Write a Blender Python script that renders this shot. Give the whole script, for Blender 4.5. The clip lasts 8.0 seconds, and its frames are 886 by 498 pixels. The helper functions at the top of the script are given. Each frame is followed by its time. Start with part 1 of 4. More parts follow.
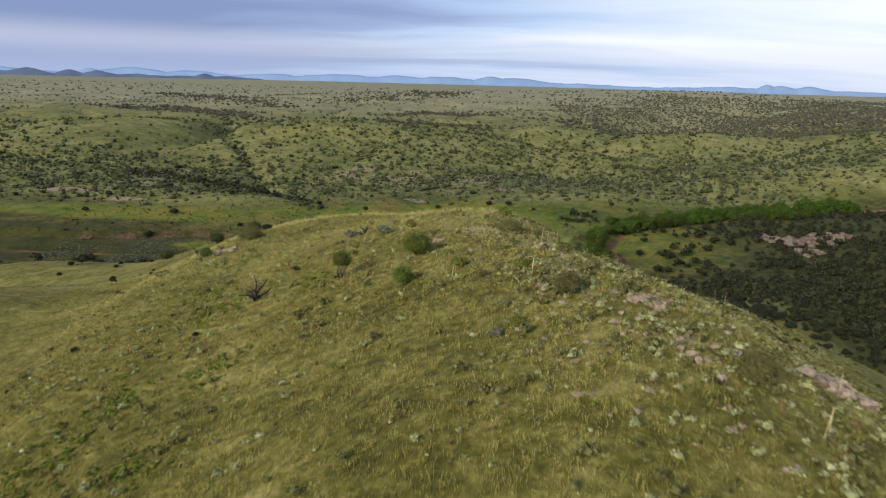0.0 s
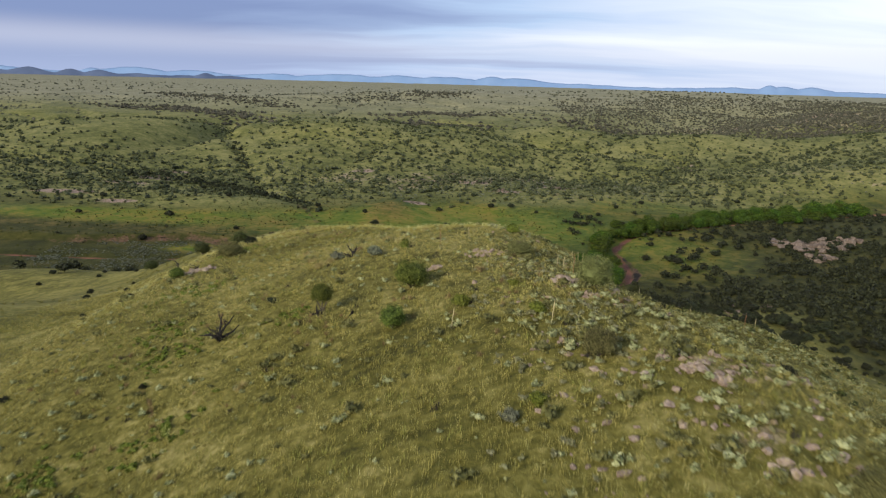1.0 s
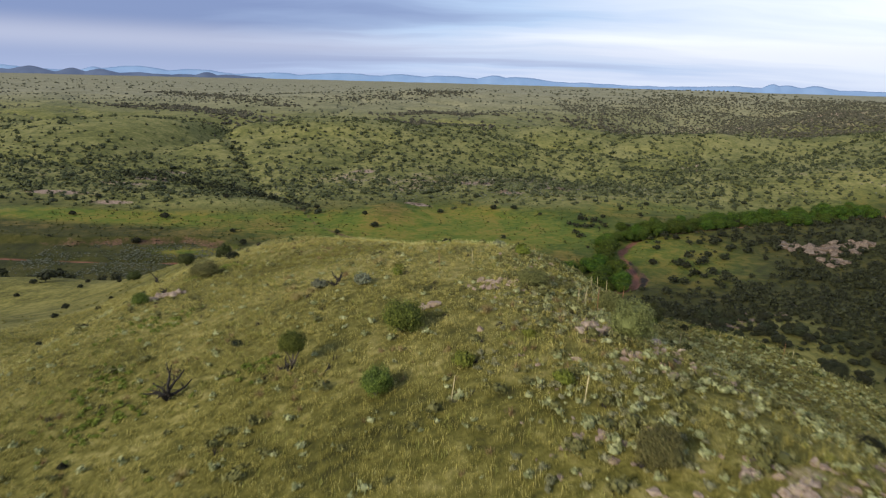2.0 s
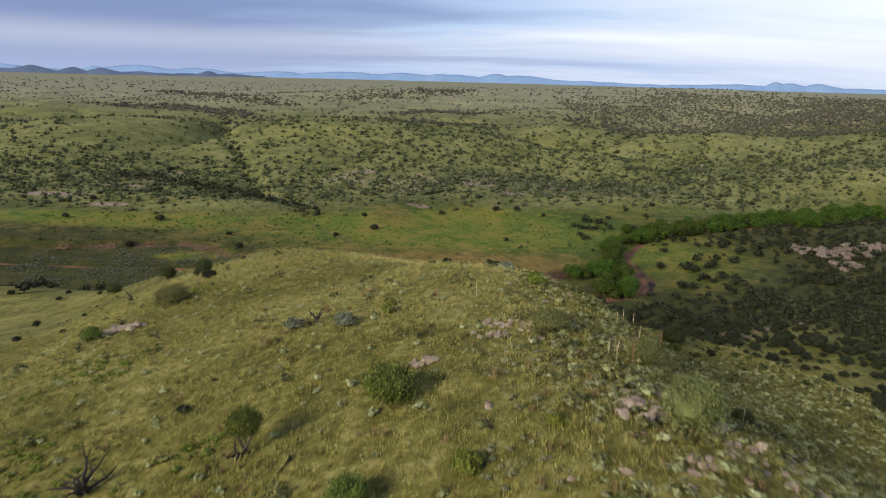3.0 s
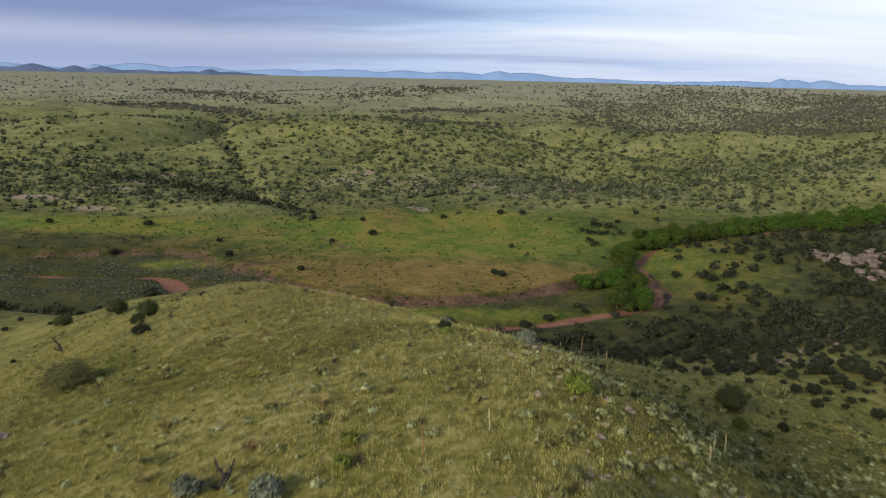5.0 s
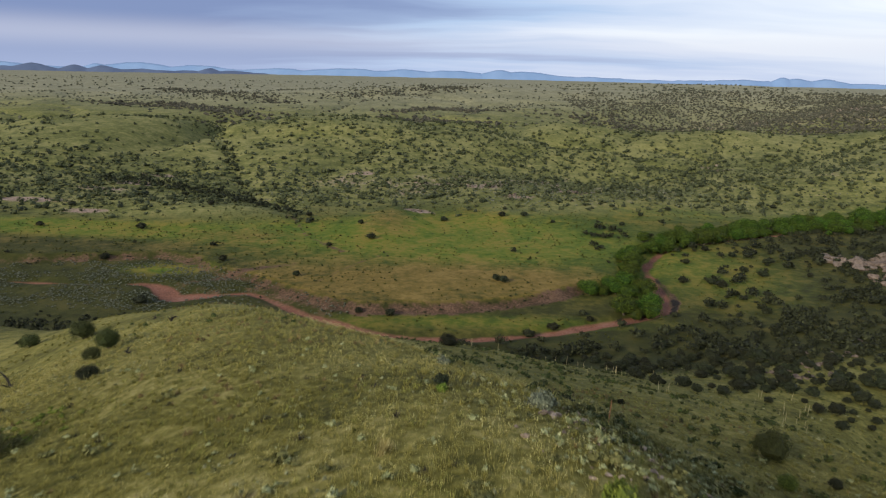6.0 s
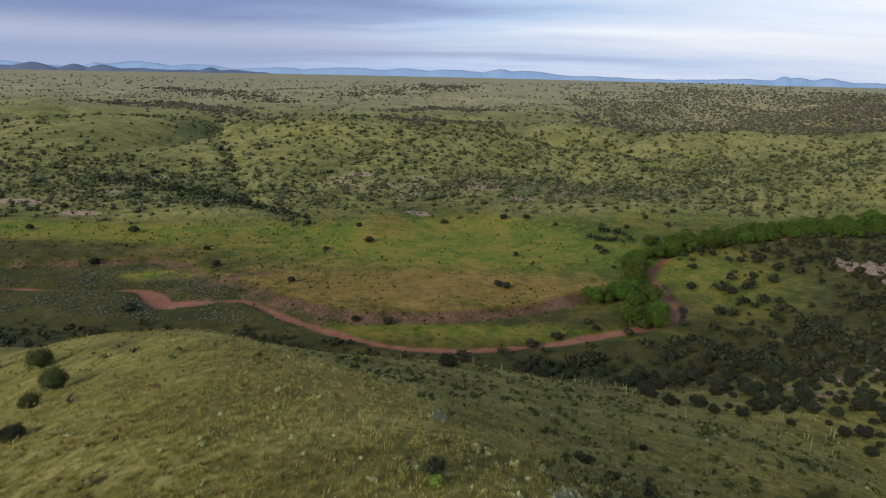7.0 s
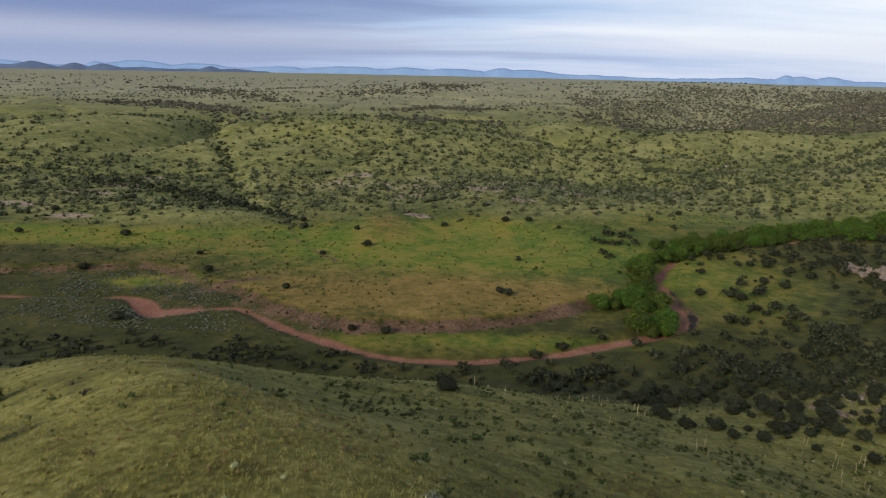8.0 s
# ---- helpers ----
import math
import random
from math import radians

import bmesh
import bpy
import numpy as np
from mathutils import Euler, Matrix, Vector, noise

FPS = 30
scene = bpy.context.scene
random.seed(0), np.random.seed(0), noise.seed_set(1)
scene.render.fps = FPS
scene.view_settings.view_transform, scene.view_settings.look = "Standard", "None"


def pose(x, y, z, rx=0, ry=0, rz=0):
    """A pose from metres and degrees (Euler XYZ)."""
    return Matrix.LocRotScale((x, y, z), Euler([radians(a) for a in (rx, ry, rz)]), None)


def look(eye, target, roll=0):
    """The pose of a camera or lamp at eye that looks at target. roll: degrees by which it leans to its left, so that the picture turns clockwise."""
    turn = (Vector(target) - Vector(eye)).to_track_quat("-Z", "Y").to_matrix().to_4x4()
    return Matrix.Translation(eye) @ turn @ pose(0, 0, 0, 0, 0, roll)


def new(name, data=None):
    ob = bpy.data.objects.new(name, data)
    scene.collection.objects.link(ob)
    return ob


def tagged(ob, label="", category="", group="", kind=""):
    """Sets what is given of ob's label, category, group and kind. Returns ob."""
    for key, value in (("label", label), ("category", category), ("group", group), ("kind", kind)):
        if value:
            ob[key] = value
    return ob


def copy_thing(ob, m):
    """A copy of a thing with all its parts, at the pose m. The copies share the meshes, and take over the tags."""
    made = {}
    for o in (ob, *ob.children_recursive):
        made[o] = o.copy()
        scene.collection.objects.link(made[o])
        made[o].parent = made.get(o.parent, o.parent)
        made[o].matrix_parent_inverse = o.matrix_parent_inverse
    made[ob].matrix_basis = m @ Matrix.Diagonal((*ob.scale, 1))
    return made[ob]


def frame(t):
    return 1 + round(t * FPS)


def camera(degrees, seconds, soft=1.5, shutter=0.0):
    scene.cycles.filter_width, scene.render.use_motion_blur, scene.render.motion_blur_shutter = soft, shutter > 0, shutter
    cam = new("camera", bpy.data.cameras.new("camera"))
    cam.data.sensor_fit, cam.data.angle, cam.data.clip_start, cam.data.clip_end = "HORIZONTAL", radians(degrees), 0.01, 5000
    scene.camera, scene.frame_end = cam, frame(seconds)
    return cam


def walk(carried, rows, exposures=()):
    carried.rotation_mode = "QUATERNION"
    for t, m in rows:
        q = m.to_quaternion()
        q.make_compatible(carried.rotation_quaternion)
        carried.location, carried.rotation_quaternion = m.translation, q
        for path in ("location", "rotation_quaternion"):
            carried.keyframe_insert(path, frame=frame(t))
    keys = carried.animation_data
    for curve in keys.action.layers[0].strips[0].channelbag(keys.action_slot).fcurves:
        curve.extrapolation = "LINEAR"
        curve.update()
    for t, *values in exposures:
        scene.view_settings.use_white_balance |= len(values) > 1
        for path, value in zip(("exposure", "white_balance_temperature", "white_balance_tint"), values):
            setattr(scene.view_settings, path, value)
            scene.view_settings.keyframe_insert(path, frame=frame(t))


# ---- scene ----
cam = camera(70.0, 8.0, soft=1.2, shutter=0.5)
EYE = 100.0  # the drone's height over the creek bed
# seconds, metres ahead, yaw, pitch, roll
ROWS = [
    (0.0, 0.00, -0.287, -14.992, 1.500),
    (0.5, 4.87, -0.244, -14.980, 1.550),
    (1.0, 9.75, -0.179, -14.996, 1.602),
    (1.5, 14.65, -0.098, -15.040, 1.616),
    (3.0, 29.46, 0.151, -15.222, 1.471),
    (3.5, 34.43, 0.231, -15.283, 1.450),
    (4.0, 39.42, 0.289, -15.341, 1.394),
    (4.5, 44.43, 0.356, -15.396, 1.340),
    (6.0, 59.57, 0.476, -15.532, 1.283),
    (6.5, 64.65, 0.509, -15.578, 1.274),
    (7.0, 69.75, 0.547, -15.609, 1.278),
    (7.5, 74.87, 0.585, -15.648, 1.263),
    (8.0, 80.00, 0.627, -15.703, 1.255),
]
walk(cam, [(t, pose(0.0180 * d, d, EYE + 0.0039 * d, 90 + pitch, 0, yaw) @ pose(0, 0, 0, 0, 0, roll)) for t, d, yaw, pitch, roll in ROWS], [(0.0, 0.02), (3.0, 0.0), (5.0, -0.05), (8.0, -0.13)])

# ---- world, sun ----
SUN_ELEVATION, SUN_AZIMUTH = 25.0, -136.0  # degrees; azimuth clockwise from +y
world = bpy.data.worlds.new("overcast_sky")
scene.world = world
world.use_nodes = True


def wire(tree, a, b):
    tree.links.new(a, b)


def node(tree, kind, **values):
    made = tree.nodes.new(kind)
    for key, value in values.items():
        made.inputs[key].default_value = value
    return made


def math_node(tree, operation, a, b=None, clamp=False):
    made = tree.nodes.new("ShaderNodeMath")
    made.operation, made.use_clamp = operation, clamp
    for slot, value in ((0, a), (1, b)):
        if value is None:
            continue
        if isinstance(value, (int, float)):
            made.inputs[slot].default_value = value
        else:
            wire(tree, value, made.inputs[slot])
    return made.outputs[0]


def ramp(tree, factor, stops, smooth=False):
    made = tree.nodes.new("ShaderNodeValToRGB")
    if smooth:
        made.color_ramp.interpolation = "EASE"
    while len(made.color_ramp.elements) < len(stops):
        made.color_ramp.elements.new(0.5)
    for element, (place, colour) in zip(made.color_ramp.elements, stops):
        element.position = place
        element.color = (*colour, 1) if isinstance(colour, tuple) else (colour, colour, colour, 1)
    wire(tree, factor, made.inputs[0])
    return made.outputs[0]


def mixed(tree, factor, a, b, blend="MIX"):
    made = tree.nodes.new("ShaderNodeMix")
    made.data_type, made.blend_type = "RGBA", blend
    for slot, value in ((0, factor), (6, a), (7, b)):
        if isinstance(value, (int, float)):
            made.inputs[slot].default_value = value
        elif isinstance(value, tuple):
            made.inputs[slot].default_value = (*value, 1)
        else:
            wire(tree, value, made.inputs[slot])
    return made.outputs[2]


def build_sky():
    tree = world.node_tree
    tree.nodes.clear()
    sky = tree.nodes.new("ShaderNodeTexSky")
    sky.sky_type, sky.sun_disc = "NISHITA", False
    sky.sun_elevation, sky.sun_rotation = radians(SUN_ELEVATION), radians(SUN_AZIMUTH)
    coords = tree.nodes.new("ShaderNodeTexCoord")
    split = tree.nodes.new("ShaderNodeSeparateXYZ")
    wire(tree, coords.outputs["Generated"], split.inputs[0])
    x, y, z = split.outputs
    # flat stratus at one height, so its banks crowd together towards the horizon
    lift = math_node(tree, "ADD", math_node(tree, "ABSOLUTE", z), 0.10)
    plane = tree.nodes.new("ShaderNodeCombineXYZ")
    wire(tree, math_node(tree, "DIVIDE", x, lift), plane.inputs[0])
    wire(tree, math_node(tree, "DIVIDE", y, lift), plane.inputs[1])
    drift = node(tree, "ShaderNodeTexNoise", Scale=0.35, Detail=3.0, Roughness=0.55)
    wire(tree, plane.outputs[0], drift.inputs["Vector"])
    warp = tree.nodes.new("ShaderNodeVectorMath")
    warp.operation = "MULTIPLY_ADD"
    warp.inputs[1].default_value = (2.2, 1.8, 0.0)
    wire(tree, drift.outputs["Color"], warp.inputs[0])
    wire(tree, plane.outputs[0], warp.inputs[2])
    stretch = node(tree, "ShaderNodeMapping", Scale=(0.16, 0.62, 1.0), Location=(4.2, 1.1, 0.0), Rotation=(0.0, 0.0, 0.10))
    wire(tree, warp.outputs[0], stretch.inputs[0])
    bands = node(tree, "ShaderNodeTexNoise", Scale=1.0, Detail=2.5, Roughness=0.45)
    wire(tree, stretch.outputs[0], bands.inputs["Vector"])
    fine = node(tree, "ShaderNodeMapping", Scale=(0.45, 1.7, 1.0), Location=(3.0, 1.0, 2.0))
    wire(tree, warp.outputs[0], fine.inputs[0])
    wisps = node(tree, "ShaderNodeTexNoise", Scale=1.0, Detail=4.0, Roughness=0.55)
    wire(tree, fine.outputs[0], wisps.inputs["Vector"])
    cloud = math_node(tree, "ADD", math_node(tree, "MULTIPLY", bands.outputs[0], 0.72), math_node(tree, "MULTIPLY", wisps.outputs[0], 0.24))
    # thinner, brighter cloud towards the north-east, heavier in the west
    cloud = math_node(tree, "ADD", math_node(tree, "ADD", cloud, -0.028), math_node(tree, "MULTIPLY", x, 0.56))
    colour = ramp(tree, cloud, [(0.30, (0.185, 0.250, 0.47)), (0.42, (0.272, 0.36, 0.59)), (0.50, (0.405, 0.535, 0.77)), (0.59, (0.60, 0.68, 0.85)), (0.74, (0.80, 0.85, 0.93))])
    pink = ramp(tree, z, [(0.015, 0.0), (0.042, 0.36), (0.075, 0.0)], True)
    colour = mixed(tree, pink, colour, (0.72, 0.715, 0.81))
    low = ramp(tree, z, [(0.0, 0.55), (0.060, 0.0)])
    colour = mixed(tree, low, colour, (0.46, 0.55, 0.78))
    # the cloud is a little thicker overhead
    zenith = ramp(tree, z, [(0.0, 1.0 / 3), (0.16, 1.0 / 3), (1.0, 0.28)])
    bright = math_node(tree, "MULTIPLY", zenith, 3.0)
    scaled = mixed(tree, 1.0, colour, bright, "MULTIPLY")
    clear = mixed(tree, 1.0, sky.outputs[0], (0.10, 0.10, 0.10), "MULTIPLY")
    final = mixed(tree, 0.9, clear, scaled)
    back = node(tree, "ShaderNodeBackground", Strength=1.22)
    wire(tree, final, back.inputs[0])
    out = tree.nodes.new("ShaderNodeOutputWorld")
    wire(tree, back.outputs[0], out.inputs[0])


build_sky()
sun_data = bpy.data.lights.new("sun", "SUN")
sun_data.energy, sun_data.angle, sun_data.color = 5.0, radians(16), (1.0, 0.90, 0.72)
sun = new("sun", sun_data)
a, e = radians(SUN_AZIMUTH), radians(SUN_ELEVATION)
sun.matrix_basis = look((500 * math.sin(a) * math.cos(e), 500 * math.cos(a) * math.cos(e), 500 * math.sin(e)), (0, 0, 0))

# ---- materials ----


def material(name, roughness=0.85):
    made = bpy.data.materials.new(name)
    made.use_nodes = True
    tree = made.node_tree
    shader = tree.nodes["Principled BSDF"]
    shader.inputs["Roughness"].default_value = roughness
    shader.inputs["Specular IOR Level"].default_value = 0.2
    return made, tree, shader


def spots(tree, size, detail=3.0, rough=0.55, where=None):
    """Noise of that size in metres."""
    if where is None:
        where = tree.nodes.new("ShaderNodeTexCoord").outputs["Object"]
    made = node(tree, "ShaderNodeTexNoise", Scale=1.0 / size, Detail=detail, Roughness=rough)
    wire(tree, where, made.inputs["Vector"])
    return made.outputs[0]


def relief(tree, shader, factor, strength, distance):
    bump = node(tree, "ShaderNodeBump", Strength=strength, Distance=distance)
    wire(tree, factor, bump.inputs["Height"])
    wire(tree, bump.outputs[0], shader.inputs["Normal"])


def attribute(tree, name):
    made = tree.nodes.new("ShaderNodeAttribute")
    made.attribute_name = name
    return made.outputs["Fac"]


def foliage(name, dark, middle, light, roughness=0.75, meadow=0.0, tufted=0.0):
    """Leaves that vary from leaf to leaf and from plant to plant."""
    made, tree, shader = material(name, roughness)
    island = tree.nodes.new("ShaderNodeNewGeometry").outputs["Random Per Island"]
    plant = tree.nodes.new("ShaderNodeObjectInfo").outputs["Random"]
    patch = spots(tree, 0.9, 4.0, 0.7)
    factor = math_node(tree, "ADD", math_node(tree, "MULTIPLY", island, 0.55), math_node(tree, "MULTIPLY", patch, 0.55))
    if meadow:  # broad patches, as in the turf below
        turf = math_node(tree, "MULTIPLY", math_node(tree, "SUBTRACT", spots(tree, 11.0, 4.0, 0.6), 0.5), meadow)
        factor = math_node(tree, "ADD", factor, turf)
    if tufted:  # pale and dark tufts side by side
        tuft = math_node(tree, "MULTIPLY", math_node(tree, "SUBTRACT", spots(tree, 1.3, 2.0, 0.6), 0.5), tufted)
        factor = math_node(tree, "ADD", factor, tuft)
    colour = ramp(tree, factor, [(0.22, dark), (0.52, middle), (0.86, light)])
    shift = tree.nodes.new("ShaderNodeHueSaturation")
    wire(tree, math_node(tree, "ADD", math_node(tree, "MULTIPLY", plant, 0.05), 0.475), shift.inputs["Hue"])
    wire(tree, math_node(tree, "ADD", math_node(tree, "MULTIPLY", plant, 0.5), 0.75), shift.inputs["Value"])
    wire(tree, colour, shift.inputs["Color"])
    wire(tree, shift.outputs[0], shader.inputs["Base Color"])
    return made


def blades(name, root, dark, middle, light, olive_tip):
    """Grass that is dark at the root and blond at the tip, tuft by tuft, with darker olive tips in some patches."""
    made, tree, shader = material(name, 0.8)
    island = tree.nodes.new("ShaderNodeNewGeometry").outputs["Random Per Island"]
    factor = math_node(tree, "ADD", math_node(tree, "MULTIPLY", island, 0.22), math_node(tree, "MULTIPLY", spots(tree, 11.0, 4.0, 0.6), 0.45))
    factor = math_node(tree, "ADD", factor, math_node(tree, "MULTIPLY", spots(tree, 1.1, 3.0, 0.65), 0.45))
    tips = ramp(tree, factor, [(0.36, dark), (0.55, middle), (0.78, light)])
    tips = mixed(tree, math_node(tree, "MULTIPLY", attribute(tree, "olive_tip"), 0.85), tips, olive_tip)
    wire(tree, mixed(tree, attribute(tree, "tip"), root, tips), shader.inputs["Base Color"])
    return made


def stone(name, dark, middle, light, size=0.5):
    made, tree, shader = material(name, 0.9)
    coarse, fine = spots(tree, size, 5.0, 0.6), spots(tree, size * 0.12, 4.0, 0.65)
    factor = math_node(tree, "ADD", math_node(tree, "MULTIPLY", coarse, 0.65), math_node(tree, "MULTIPLY", fine, 0.35))
    plant = tree.nodes.new("ShaderNodeObjectInfo").outputs["Random"]
    factor = math_node(tree, "ADD", factor, math_node(tree, "MULTIPLY", plant, 0.12))
    wire(tree, ramp(tree, factor, [(0.36, dark), (0.52, middle), (0.70, light)]), shader.inputs["Base Color"])
    relief(tree, shader, factor, 0.8, size * 0.25)
    return made


def bark(name, dark, light):
    made, tree, shader = material(name, 0.9)
    grain = spots(tree, 0.12, 5.0, 0.6)
    wire(tree, ramp(tree, grain, [(0.35, dark), (0.65, light)]), shader.inputs["Base Color"])
    relief(tree, shader, grain, 0.6, 0.03)
    return made


def ground_material():
    made, tree, shader = material("grassland", 0.95)
    where = tree.nodes.new("ShaderNodeTexCoord").outputs["Object"]
    huge, broad = spots(tree, 60.0, 3.0, 0.5, where), spots(tree, 11.0, 4.0, 0.6, where)
    clumps = spots(tree, 3.2, 3.0, 0.65, where)
    tuft, fine = spots(tree, 0.9, 4.0, 0.6, where), spots(tree, 0.22, 3.0, 0.6, where)
    hill, lush, rocky = attribute(tree, "hill"), attribute(tree, "lush"), attribute(tree, "rocky")
    creek, scarp, tan = attribute(tree, "creek"), attribute(tree, "scarp"), attribute(tree, "tan")

    def weigh(*pairs):
        total = None
        for value, weight in pairs:
            piece = math_node(tree, "MULTIPLY", value, weight)
            total = piece if total is None else math_node(tree, "ADD", total, piece)
        return total

    mottled = weigh((huge, 0.25), (broad, 0.33), (clumps, 0.30), (tuft, 0.12))
    def edge(value, low, high, wobble):
        """0 to 1 across an edge that the noise makes ragged."""
        moved = math_node(tree, "ADD", value, math_node(tree, "MULTIPLY", math_node(tree, "SUBTRACT", mottled, 0.5), wobble))
        made = tree.nodes.new("ShaderNodeMapRange")
        made.inputs["From Min"].default_value, made.inputs["From Max"].default_value = low, high
        wire(tree, moved, made.inputs["Value"])
        return made.outputs[0]

    slope_grass = ramp(tree, mottled, [(0.40, (0.052, 0.061, 0.016)), (0.49, (0.112, 0.117, 0.034)), (0.58, (0.195, 0.185, 0.066))])
    hill_mix = weigh((broad, 0.30), (clumps, 0.18), (tuft, 0.36), (fine, 0.16))
    hill_grass = ramp(tree, hill_mix, [(0.39, (0.038, 0.037, 0.006)), (0.46, (0.078, 0.073, 0.012)), (0.53, (0.140, 0.126, 0.028)), (0.61, (0.250, 0.220, 0.074))])
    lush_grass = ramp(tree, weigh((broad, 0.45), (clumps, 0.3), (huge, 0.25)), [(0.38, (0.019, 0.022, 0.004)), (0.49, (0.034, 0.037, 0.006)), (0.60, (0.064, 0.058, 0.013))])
    bright_grass = ramp(tree, weigh((broad, 0.45), (clumps, 0.3), (huge, 0.25)), [(0.40, (0.046, 0.086, 0.006)), (0.49, (0.090, 0.114, 0.010)), (0.57, (0.155, 0.132, 0.021))])
    lush_grass = mixed(tree, edge(attribute(tree, "meadow"), 0.15, 0.75, 1.1), lush_grass, bright_grass)
    tan_grass = ramp(tree, weigh((broad, 0.5), (clumps, 0.35), (tuft, 0.15)), [(0.38, (0.068, 0.062, 0.011)), (0.49, (0.130, 0.092, 0.020)), (0.60, (0.185, 0.130, 0.038))])
    red_soil = ramp(tree, weigh((broad, 0.3), (tuft, 0.4), (fine, 0.3)), [(0.38, (0.085, 0.038, 0.025)), (0.50, (0.175, 0.076, 0.047)), (0.64, (0.240, 0.128, 0.095))])
    stony = ramp(tree, weigh((broad, 0.3), (tuft, 0.45), (fine, 0.25)), [(0.38, (0.120, 0.090, 0.065)), (0.52, (0.240, 0.175, 0.135)), (0.66, (0.400, 0.310, 0.260))])

    # distance haze is put into the plain's dry grass: greyer and paler
    hazy_plain = ramp(tree, mottled, [(0.36, (0.108, 0.107, 0.063)), (0.48, (0.168, 0.164, 0.100)), (0.60, (0.240, 0.228, 0.146))])
    slope_grass = mixed(tree, attribute(tree, "plain"), slope_grass, hazy_plain)
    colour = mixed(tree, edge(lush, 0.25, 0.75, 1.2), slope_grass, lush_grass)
    colour = mixed(tree, edge(tan, 0.25, 0.85, 1.8), colour, tan_grass)
    short_grass = ramp(tree, weigh((broad, 0.28), (clumps, 0.30), (tuft, 0.30), (fine, 0.12)), [(0.40, (0.050, 0.050, 0.009)), (0.49, (0.112, 0.106, 0.021)), (0.58, (0.205, 0.184, 0.050))])
    hill_grass = mixed(tree, attribute(tree, "short"), hill_grass, short_grass)
    colour = mixed(tree, hill, colour, hill_grass)
    colour = mixed(tree, edge(rocky, 0.42, 0.62, 2.2), colour, stony)
    bank_soil = ramp(tree, weigh((broad, 0.35), (tuft, 0.4), (fine, 0.25)), [(0.40, (0.026, 0.019, 0.011)), (0.50, (0.074, 0.044, 0.027)), (0.62, (0.145, 0.088, 0.058))])
    colour = mixed(tree, edge(scarp, 0.45, 0.75, 3.2), colour, bank_soil)
    colour = mixed(tree, edge(creek, 0.9, -0.6, 3.0), colour, red_soil)
    # damp earth, with the undercut bank's shade put into its near-black colour
    colour = mixed(tree, edge(attribute(tree, "bank_shade"), 0.35, 0.65, 2.5), colour, (0.013, 0.011, 0.009))
    wire(tree, colour, shader.inputs["Base Color"])
    relief(tree, shader, weigh((tuft, 0.6), (fine, 0.4)), 0.7, 0.35)
    return made


GROUND = ground_material()
JUNIPER = foliage("juniper_leaves", (0.012, 0.020, 0.003), (0.060, 0.084, 0.012), (0.175, 0.205, 0.036))
OLIVE_SHRUB = foliage("olive_shrub_leaves", (0.046, 0.050, 0.015), (0.100, 0.104, 0.032), (0.175, 0.172, 0.060))
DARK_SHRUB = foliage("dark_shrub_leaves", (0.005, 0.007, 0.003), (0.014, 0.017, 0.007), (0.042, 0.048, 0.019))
GREY_SHRUB = foliage("grey_shrub_leaves", (0.080, 0.086, 0.034), (0.170, 0.174, 0.076), (0.310, 0.306, 0.160))
COTTONWOOD = foliage("cottonwood_leaves", (0.004, 0.009, 0.002), (0.021, 0.044, 0.003), (0.11, 0.162, 0.012))
LUSH_SHRUB = foliage("green_shrub_leaves", (0.045, 0.066, 0.009), (0.100, 0.130, 0.016), (0.175, 0.205, 0.032))
SAGE = foliage("sage_leaves", (0.070, 0.078, 0.034), (0.155, 0.164, 0.080), (0.280, 0.285, 0.160))
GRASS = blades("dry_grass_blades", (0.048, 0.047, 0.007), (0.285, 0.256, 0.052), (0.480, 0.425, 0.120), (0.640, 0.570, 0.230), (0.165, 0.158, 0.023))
SEED = foliage("blond_seed_heads", (0.28, 0.245, 0.09), (0.40, 0.35, 0.155), (0.52, 0.46, 0.24), 0.8, 1.2)
BUNCH = foliage("brown_bunchgrass", (0.110, 0.084, 0.028), (0.215, 0.170, 0.066), (0.330, 0.272, 0.125))
STALK = bark("dry_flower_stalk", (0.30, 0.25, 0.13), (0.55, 0.48, 0.28))
BARK = bark("grey_bark", (0.045, 0.036, 0.028), (0.130, 0.110, 0.090))
BURNT = bark("charred_wood", (0.010, 0.009, 0.008), (0.045, 0.040, 0.036))
PINK_ROCK = stone("pink_granite", (0.080, 0.054, 0.041), (0.205, 0.152, 0.115), (0.370, 0.300, 0.240), 0.3)
PALE_ROCK = stone("pale_granite", (0.042, 0.031, 0.024), (0.112, 0.084, 0.065), (0.205, 0.166, 0.134), 1.4)
SLOPE_BUSH = foliage("slope_bush_leaves", (0.014, 0.017, 0.008), (0.036, 0.042, 0.017), (0.078, 0.084, 0.036))
TUSSOCK = foliage("olive_tussock_blades", (0.074, 0.074, 0.018), (0.145, 0.138, 0.034), (0.240, 0.215, 0.064), 0.85)
BLUE_GREY_SHRUB = foliage("blue_grey_leaves", (0.045, 0.050, 0.033), (0.100, 0.109, 0.070), (0.190, 0.198, 0.130))
MEADOW_TUFT = foliage("meadow_tuft_blades", (0.028, 0.034, 0.006), (0.058, 0.064, 0.012), (0.110, 0.106, 0.024), 0.85)
RED_STALK = bark("reddish_flower_stalk", (0.13, 0.06, 0.035), (0.30, 0.15, 0.08))
CREEK_SAGE = foliage("creek_sage_leaves", (0.036, 0.042, 0.030), (0.085, 0.094, 0.068), (0.175, 0.186, 0.140))
PALE_SHRUB = foliage("pale_grey_leaves", (0.050, 0.056, 0.040), (0.110, 0.120, 0.085), (0.220, 0.230, 0.170))
